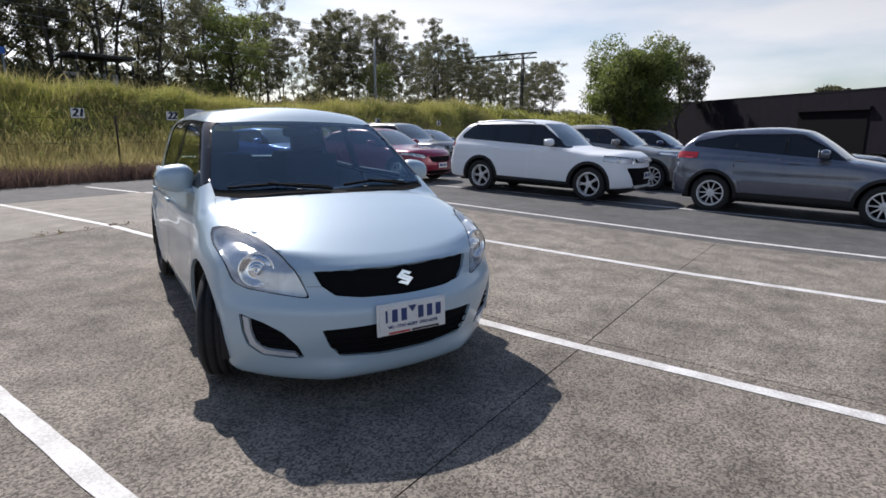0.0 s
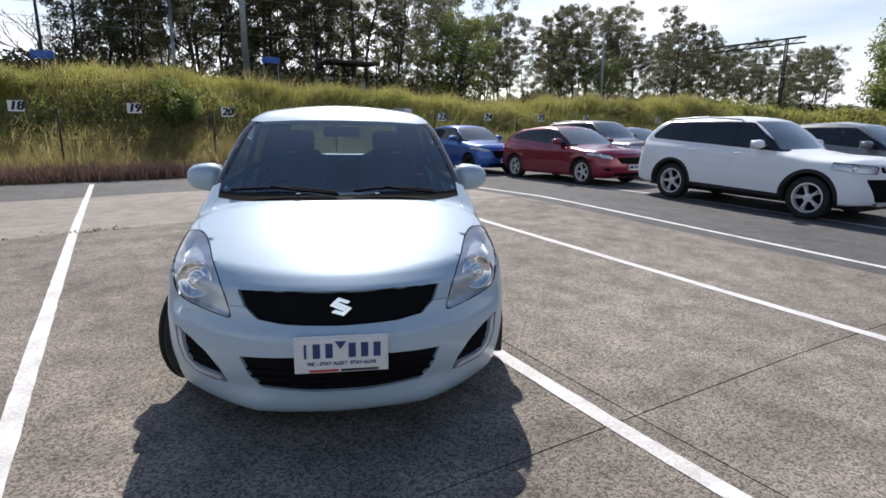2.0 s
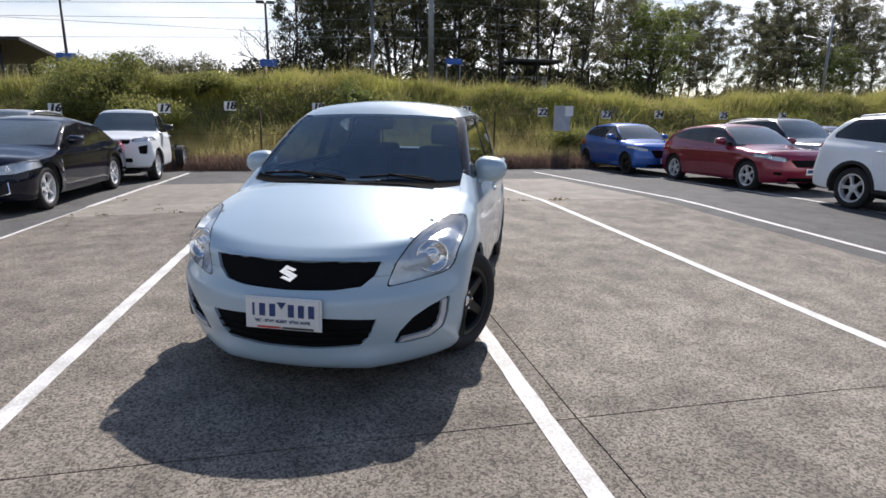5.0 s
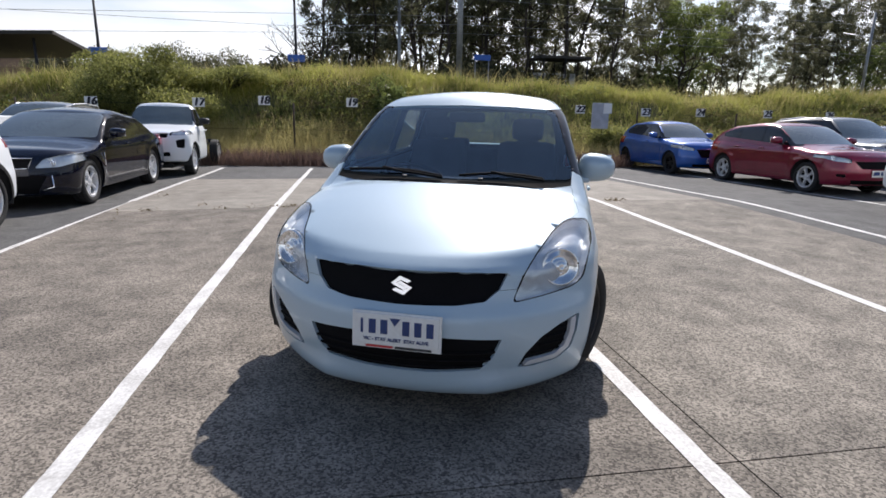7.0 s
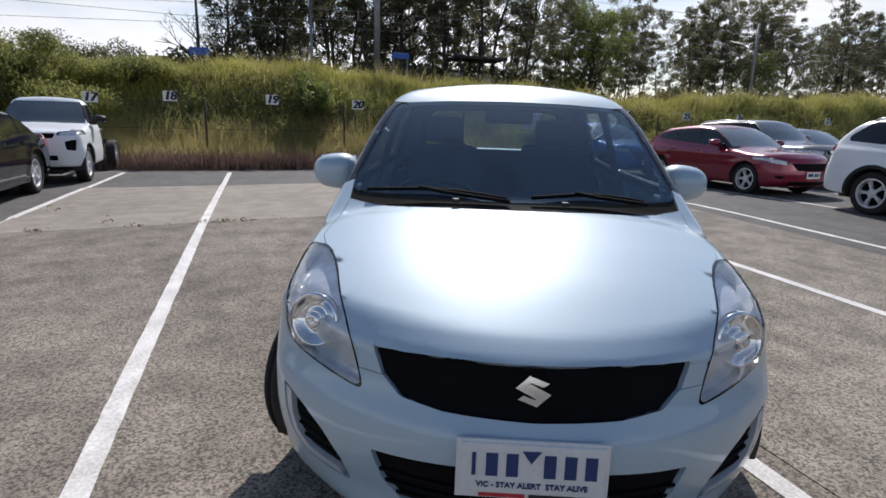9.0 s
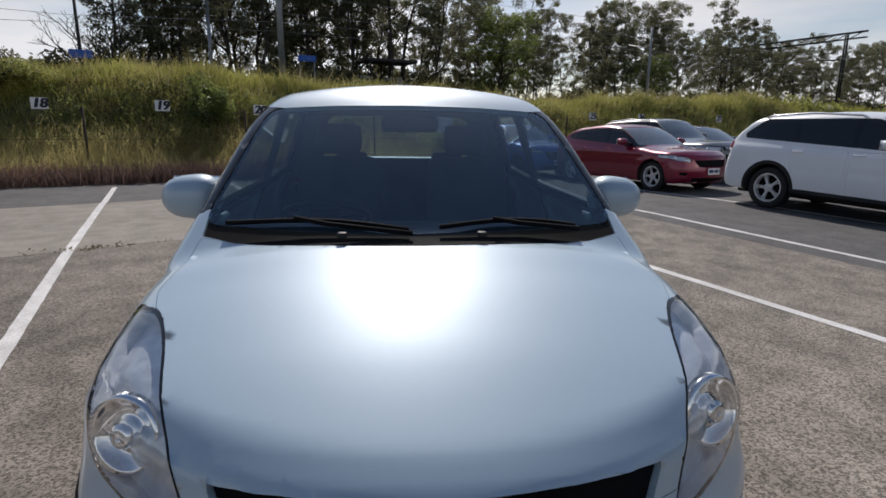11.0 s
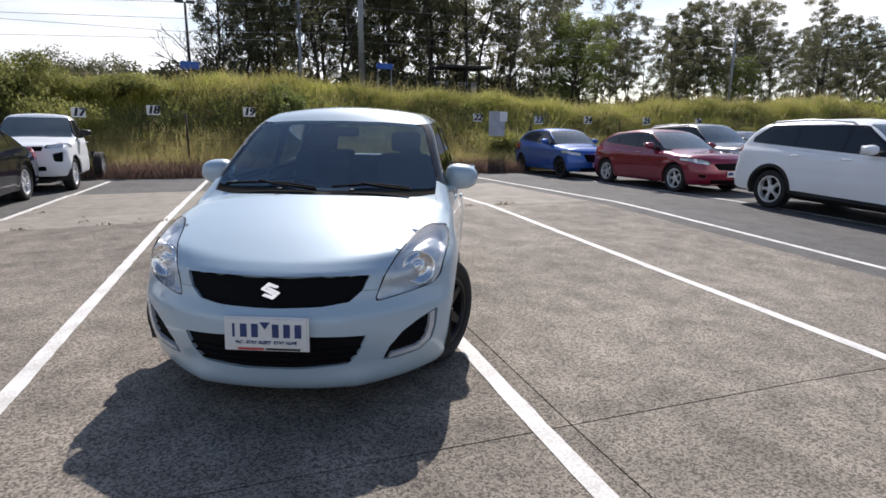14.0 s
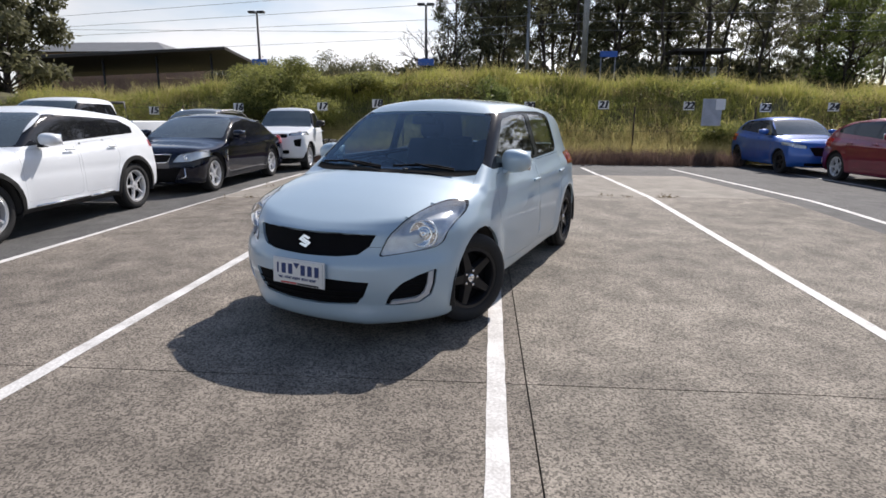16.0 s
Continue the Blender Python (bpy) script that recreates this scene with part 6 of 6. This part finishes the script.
# ---------------------------------------------------------------- trees and railway
rt = random.Random(11)
GUM_LABEL = "tall eucalyptus with a bare trunk and thin dark crown"
gums = []
for k in range(9):
    h_ = 12.6 + 1.0 * (k % 3)
    gums.append(gum("gum_tree", GUM_LABEL, (-50 - 2 * (k % 3), 5 + 7 * k, 2.2), h_, 2.9 + 0.5 * (k % 2), 20 + k, GUM_LEAF, 0.115, 0.22 + 0.08 * (k % 3), 11 + k % 3, 6400, 0.19, 0.165))
    tagged(gums[-1], group="railway gum trees")
OAK_LABEL = "tall dense dark railway tree with feathery foliage to the ground"
oaks = []
for k in range(3):
    oaks.append(gum("railway_tree", OAK_LABEL, (-49 - 2 * k, 0.9 + 1.7 * k, 2.2), 15.0 + k, 2.3, 50 + k, GUM_LEAF, 0.15, 0.04, 32, 15000, 0.17, 0.22))
    tagged(oaks[-1], group="railway gum trees")
for row, (x, y0, y1, step) in enumerate(((-48, 6, 108, 3.9), (-56, 3, 118, 4.2), (-66, 4, 126, 5.2))):
    y = y0
    while y < y1:
        s = rt.uniform(1.1, 1.5) if y < 26 else rt.uniform(0.72, 0.97)
        m = Matrix.Translation((x + rt.uniform(-3, 3), y + rt.uniform(-1, 1), 2.2)) @ pose(0, 0, 0, 0, 0, rt.uniform(0, 360)) @ Matrix.Scale(s, 4)
        o = copy_thing(rt.choice(oaks if y < 24 and rt.random() < 0.25 else gums), m)
        o.matrix_basis = m
        y += step * rt.uniform(0.6, 1.4) * (0.56 if y < 26 else 0.72)
gum("wattle_tree", "bushy bright green tree in front of the railway gums", (-44, 30.3, 2.2), 8.6, 3.0, 61, GREEN_LEAF, 0.16, 0.06, 22, 12000, 0.2, 0.27)
gum("wattle_tree", "bushy bright green tree in front of the railway gums", (-45, 50.0, 2.2), 6.0, 2.6, 62, GREEN_LEAF, 0.14, 0.06, 18, 8000, 0.2, 0.27)
gum("broad_tree", "broad bright green tree beyond the parked cars", (-16.4, 53, -0.4), 8.2, 4.1, 71, GREEN_LEAF, 0.3, 0.05, 40, 42000, 0.24, 0.3)
gum("gum_tree", "leaning eucalyptus behind the broad green tree", (-13.2, 57, 0), 8.4, 3.4, 72, GUM_LEAF, 0.2, 0.4, 10, 7000, 0.26, 0.24)
tree("gum_tree", "small round eucalyptus beyond the dark building", (-2, 95, 0), 7.5, 4.0, 73, GUM_LEAF, 0.2, 0.3, 22, 2600, 0.6)
tree("street_tree", "dense dark green tree beside the station", (-26, -20.8, 1.2), 6.8, 3.2, 74, GUM_LEAF, 0.2, 0.1, 46, 12000, 0.3)
shrub("large_shrub", "rounded green shrub on top of the bank", on_bank(-20.0, -4.6), 1.9, 2.3, 2.15, 75, BUSH_LEAF, 32000, 0.065)
shrub("shrub", "dense olive shrub spreading down the bank", on_bank(-18.7, -4.4), 1.1, 2.4, 2.0, 79, BUSH_LEAF, 22000, 0.065)
shrub("shrub", "loose green shrub on the crest of the bank", on_bank(-20.6, -1.9), 1.5, 2.0, 0.85, 91, BUSH_LEAF, 11000, 0.06)
shrub("shrub", "bright green sapling on the bank", on_bank(-19.3, 3.5), 0.7, 0.8, 1.6, 76, GREEN_LEAF, 6000, 0.075)
shrub("shrub", "low leafy shrub against the fence", on_bank(-18.2, 11.3), 0.7, 1.6, 1.1, 77, BUSH_LEAF, 8000, 0.07)
shrub("shrub", "low leafy shrub against the fence", on_bank(-18.4, 16.5), 0.7, 1.6, 1.0, 78, BUSH_LEAF, 7000, 0.07)
far_bush = [shrub("far_shrub", "dark bushes under the railway trees", (-47, -8 + 2.6 * k, 2.3), 2.2, 2.2, 2.4, 80 + k, GUM_LEAF, 2600, 0.24) for k in range(4)]
for k in range(70):
    m = Matrix.Translation((-51 + rt.uniform(-5, 5), -4 + 1.75 * k + rt.uniform(-1.5, 1.5), 2.1)) @ pose(0, 0, 0, 0, 0, rt.uniform(0, 360)) @ Matrix.Scale(rt.uniform(1.2, 2.1) if k < 20 else rt.uniform(0.9, 1.7), 4)
    o = copy_thing(rt.choice(far_bush), m)
    o.matrix_basis = m


far_trees = [shrub("far_tree", "rounded dark tree beyond the railway platform", (-60, -24 + 5 * k, 1.9), 3.0, 3.2, 5.6 + 0.5 * k, 92 + k, GUM_LEAF, 12000, 0.2) for k in range(3)]
for k in range(9):
    m = Matrix.Translation((-60 + rt.uniform(-3, 3), -25 + 2.7 * k + rt.uniform(-0.8, 0.8), 1.9)) @ pose(0, 0, 0, 0, 0, rt.uniform(0, 360)) @ Matrix.Scale(rt.uniform(0.8, 1.1), 4)
    o = copy_thing(rt.choice(far_trees), m)
    o.matrix_basis = m


def bare_tree(name, label, at, height, seed):
    """A leafless tree of forking twigs."""
    rnd = random.Random(seed)
    t = thing(name, label, "tree", Matrix.Translation(at))
    wood, twigs = bmesh.new(), bmesh.new()

    def grow(bm, p, d, length, r, depth):
        q = p + d * length * 0.5 + Vector((rnd.uniform(-1, 1), rnd.uniform(-1, 1), 0)) * length * 0.05
        e = p + d * length
        add_tube(bm, [p, q, e], 0, 5, [r, r * 0.8, r * 0.6])
        if depth:
            for k in range(3 if depth > 1 else 4):
                n = (d + Vector((rnd.uniform(-1, 1), rnd.uniform(-1, 1), rnd.uniform(-0.3, 0.6))) * 0.75).normalized()
                grow(twigs, e if k else q, n, length * rnd.uniform(0.55, 0.8), r * 0.55, depth - 1)

    grow(wood, Vector((0, 0, 0)), Vector((0, 0, 1)), height * 0.36, 0.14, 4)
    part("trunk", wood, BARK, t)
    part("branch_work", twigs, BARK, t)
    return t


bare_tree("bare_tree", "leafless twiggy tree beside the platform lamp", (-44, -1.4, 2.1), 7.6, 5)
bare_tree("bare_tree", "leafless twiggy tree beside the platform lamp", (-45, 0.6, 2.1), 8.2, 6)


def lamp_post(at, height, label, arms=2, sign=True):
    t = thing("lamp_post", label, "lamp post", Matrix.Translation(at))
    part("pole", tube([(0, 0, 0), (0, 0, height)], 0, 8, [0.11, 0.07]), DARK_STEEL, t)
    for s in (-1, 1)[:arms]:
        part("lamp_head", box((0.05, 0.32 * s, height + 0.05), (0.4, 0.5, 0.14), 0.04), DARK_STEEL, t)
    if sign:
        part("blue_sign", box((0.1, 0, 3.0), (0.06, 1.1, 0.45), 0.02), SIGN_BLUE, t)
    return t


lamp_post((-39, -12.8, 2.2), 6.3, "dark platform lamp post with twin floodlights")
lamp_post((-39, -0.9, 2.2), 6.7, "dark platform lamp post with twin floodlights")
lamp_post((-27, 70, 0), 10, "pale slender street lamp beyond the bank", 1, False)
for at, h, r in (((-36.3, 9.5, 2.0), 13, 0.2), ((-46, 6.6, 2.0), 9, 0.15), ((-38, 42, 2.0), 8, 0.12)):
    t = thing("railway_mast", "grey steel mast carrying the railway wires", "mast", Matrix.Translation(at))
    part("mast", tube([(0, 0, 0), (0, 0, h)], 0, 10, [r, r * 0.8]), STEEL, t)
    part("bracket", tube([(0, 0, 6.2), (-2.6, 0, 6.9)], 0.04, 6), STEEL, t)
for x, za, zb, zc in ((-37, 7.97, 9.5, 10.1), (-37.2, 7.31, 8.57, 9.1), (-37, 6.72, 7.63, 8.0), (-37.3, 5.6, 6.57, 7.0), (-37, 7.2, 6.9, 7.5)):
    t = thing("overhead_wire", "thin dark railway wire strung overhead", "wire", Matrix(), "railway wires")
    part("wire", tube([(x, -80, za - 1.5), (x, -27, za), (x, -1.2, zb), (x, 10, zc), (x, 42, zc - 0.2), (x, 75, zc)], 0.013, 5), STEEL, t)

plat = thing("platform_sign", "blue station name board on two posts", "sign", Matrix.Translation((-36.6, 11.1, 2.2)))
part("board", box((0, 0, 3.25), (0.06, 1.1, 0.36), 0.02), SIGN_BLUE, plat, smooth=False)
for y in (-0.45, 0.45):
    part("post", tube([(-0.05, y, 0), (-0.05, y, 3.4)], 0.04, 6), STEEL, plat)

gan = thing("signal_gantry", "steel portal gantry over the railway tracks", "gantry", Matrix.Translation((0, 75, 2.2)))
for x in (-39.3, -54.9):
    for dy in (-0.25, 0.25):
        part("post", tube([(x, dy, 0), (x, dy, 10.0)], 0.11, 6), DARK_STEEL, gan)
part("beam", box((-46.5, 0, 10.1), (18.6, 0.35, 0.18)), DARK_STEEL, gan, smooth=False)
part("beam", box((-46.5, 0, 9.45), (18.6, 0.35, 0.14)), DARK_STEEL, gan, smooth=False)
for k in range(12):
    x = -55.6 + 1.5 * k
    part("brace", tube([(x, 0, 9.45), (x + 1.5, 0, 10.1)], 0.05, 5), DARK_STEEL, gan)
part("bracket", tube([(-39.4, 0, 7.2), (-44.5, 0, 7.5)], 0.07, 6), DARK_STEEL, gan)
sig = thing("rail_signal", "black railway signal with round hoods", "signal", Matrix.Translation((-53.6, 73.0, 2.2)))
part("post", tube([(0, 0, 0), (0, 0, 6.6)], 0.1, 8), STEEL, sig)
for z in (4.6, 5.7):
    part("signal_head", box((0.1, -0.2, z), (0.8, 0.3, 0.9), 0.2), DARK_STEEL, sig)

shel = thing("platform_shelter", "dark flat-roofed shelter on the railway platform", "shelter", Matrix.Translation((-43.5, 19.2, 2.2)))
part("roof", box((0, 0, 4.15), (2.6, 4.2, 0.22), 0.05), DARK_ROOF, shel, smooth=False)
for x in (-1.2, 1.2):
    for y in (-1.8, 0, 1.8):
        part("post", tube([(x, y, 0), (x, y, 4.1)], 0.05, 6), DARK_STEEL, shel)
part("back_wall", box((-1.15, 0, 2.2), (0.1, 3.6, 1.9)), STEEL, shel, smooth=False)

stn = thing("station_building", "brown station building under a long dark canopy", "building", Matrix.Translation((-41, -24, 1.5)))
part("wall", box((0, 0, 1.3), (4, 14, 2.6)), BRICK_BROWN, stn, smooth=False)
part("canopy", prism([(-3.2, 3.6), (3.4, 4.3), (3.4, 4.5), (-3.2, 3.8)], -9.0, 9.5), DARK_ROOF, stn, smooth=False).matrix_basis = pose(0, 0, -0.25, 2.3)
for y in (-8, -4, 0, 4, 8):
    part("canopy_post", tube([(2.8, y, 0), (2.8, y, 3.9 + 0.04 * y)], 0.08, 6), DARK_STEEL, stn)
house = thing("house", "low house with a grey hipped roof", "house", Matrix.Translation((-60, -37, 2.3)))
part("wall", box((0, 0, 2.7), (10, 16, 5.4)), BRICK_BROWN, house, smooth=False)
bm = bmesh.new()
lo_ = [bm.verts.new(c) for c in ((-6, -9, 5.4), (6, -9, 5.4), (6, 9, 5.4), (-6, 9, 5.4))]
hi_ = [bm.verts.new(c) for c in ((0, -4.6, 7.0), (0, 4.6, 7.0))]
for f in ((0, 1, 4), (1, 2, 5, 4), (2, 3, 5), (3, 0, 4, 5), (3, 2, 1, 0)):
    bm.faces.new([(lo_ + hi_)[i] for i in f])
part("roof", bm, ROOF_GREY, house, smooth=False)

# long dark workshop
wk = thing("workshop_building", "long low workshop clad in dark grey panels", "building", Matrix.Translation((-19.2, 65.3, 0)) @ pose(0, 0, 0, 0, 0, -42.6))
part("wall", box((45, 6, 2.07), (90, 12, 4.14)), CLAD, wk, smooth=False)
part("parapet", box((45, 0.0, 4.16), (90.2, 0.14, 0.12)), CLAD, wk, smooth=False)
part("door_opening", box((24.8, -0.03, 1.4), (5.6, 0.16, 2.8)), GRILLE_BLACK, wk, smooth=False)
part("door_head", box((24.8, -0.15, 2.95), (6.0, 0.3, 0.2)), CLAD, wk, smooth=False)
for k in range(45):
    part("panel", box((1 + 2 * k, -0.02, 2.05), (1.99, 0.06, 4.1)), CLAD, wk, smooth=False)

# ---------------------------------------------------------------- fence and bay signs
fence = thing("fence", "chain-link fence on dark steel posts, overgrown with grass", "fence", Matrix())
for k in range(20):
    y = 0.45 + 3.87 * (k - 4)
    part("post", tube([(FENCE_X, y, -0.1), (FENCE_X, y, 1.8)], 0.028, 8), RUST, fence)
for z in (0.3, 1.0, 1.7):
    part("line_wire", tube([(FENCE_X, -15, z), (FENCE_X, 63, z)], 0.006, 4), DARK_STEEL, fence)


for n, y, z in ((14, -11.0, 1.6), (15, -8.3, 1.6), (16, -5.25, 1.72), (17, -2.3, 1.76), (18, -0.4, 1.86), (19, 2.25, 1.86), (20, 4.72, 1.8), (21, 7.14, 1.84), (22, 9.88, 1.82), (23, 12.3, 1.77), (24, 14.4, 1.8), (25, 17.1, 1.8), (26, 19.7, 1.8), (27, 24.5, 1.8)):
    t = thing("bay_sign", "small white bay number plate wired to the fence", "sign", Matrix.Translation((FENCE_X + 0.12, y, z)), "bay number signs")
    part("board", box((0, 0, 0), (0.012, 0.35, 0.27), 0.004), SIGN_WHITE, t, smooth=False)
    number = text_mesh("number", str(n), 0.31, INK, t, pose(0.0085, 0, 0, 90, 0, 90), 0.005, 0.22, 0.03)
t = thing("notice_board", "pale weathered notice board fixed to the fence", "sign", Matrix.Translation((FENCE_X + 0.06, 10.65, 1.62)))
part("board", box((0, 0, 0), (0.02, 0.62, 0.86), 0.004), BOARD_GREY, t, smooth=False)
part("sheet", box((0.016, 0.25, 0.25), (0.01, 0.3, 0.34), 0.002), SIGN_WHITE, t, smooth=False)


# tufts and weeds in the slab joints
rng_w = np.random.default_rng(55)
tufts = []
for k in range(34):
    y = rng_w.uniform(-1.2, 6.5)
    x = CREST_X + rng_w.normal(0, 0.02)
    r = rng_w.uniform(0.02, 0.075)
    tufts.append(((x, y, float(lot_z(x, y)) + r * 0.3), np.array([r, r * 2.2, r * 0.7])))
for x, y, r in ((-7.2, -0.95, 0.13), (-9.4, -1.1, 0.12), (-8.3, -0.2, 0.08)):
    tufts.append(((x, y, float(lot_z(x, y)) + r * 0.3), np.array([r * 1.8, r, r * 0.6])))
vs, fs = leaf_cloud(tufts, 700, 0.04, rng_w, 2.8)
tagged(sheet("joint_weeds", vs.tolist(), fs.tolist(), BRAMBLE), label="small weeds growing in the slab joint", category="weeds", kind="stuff")
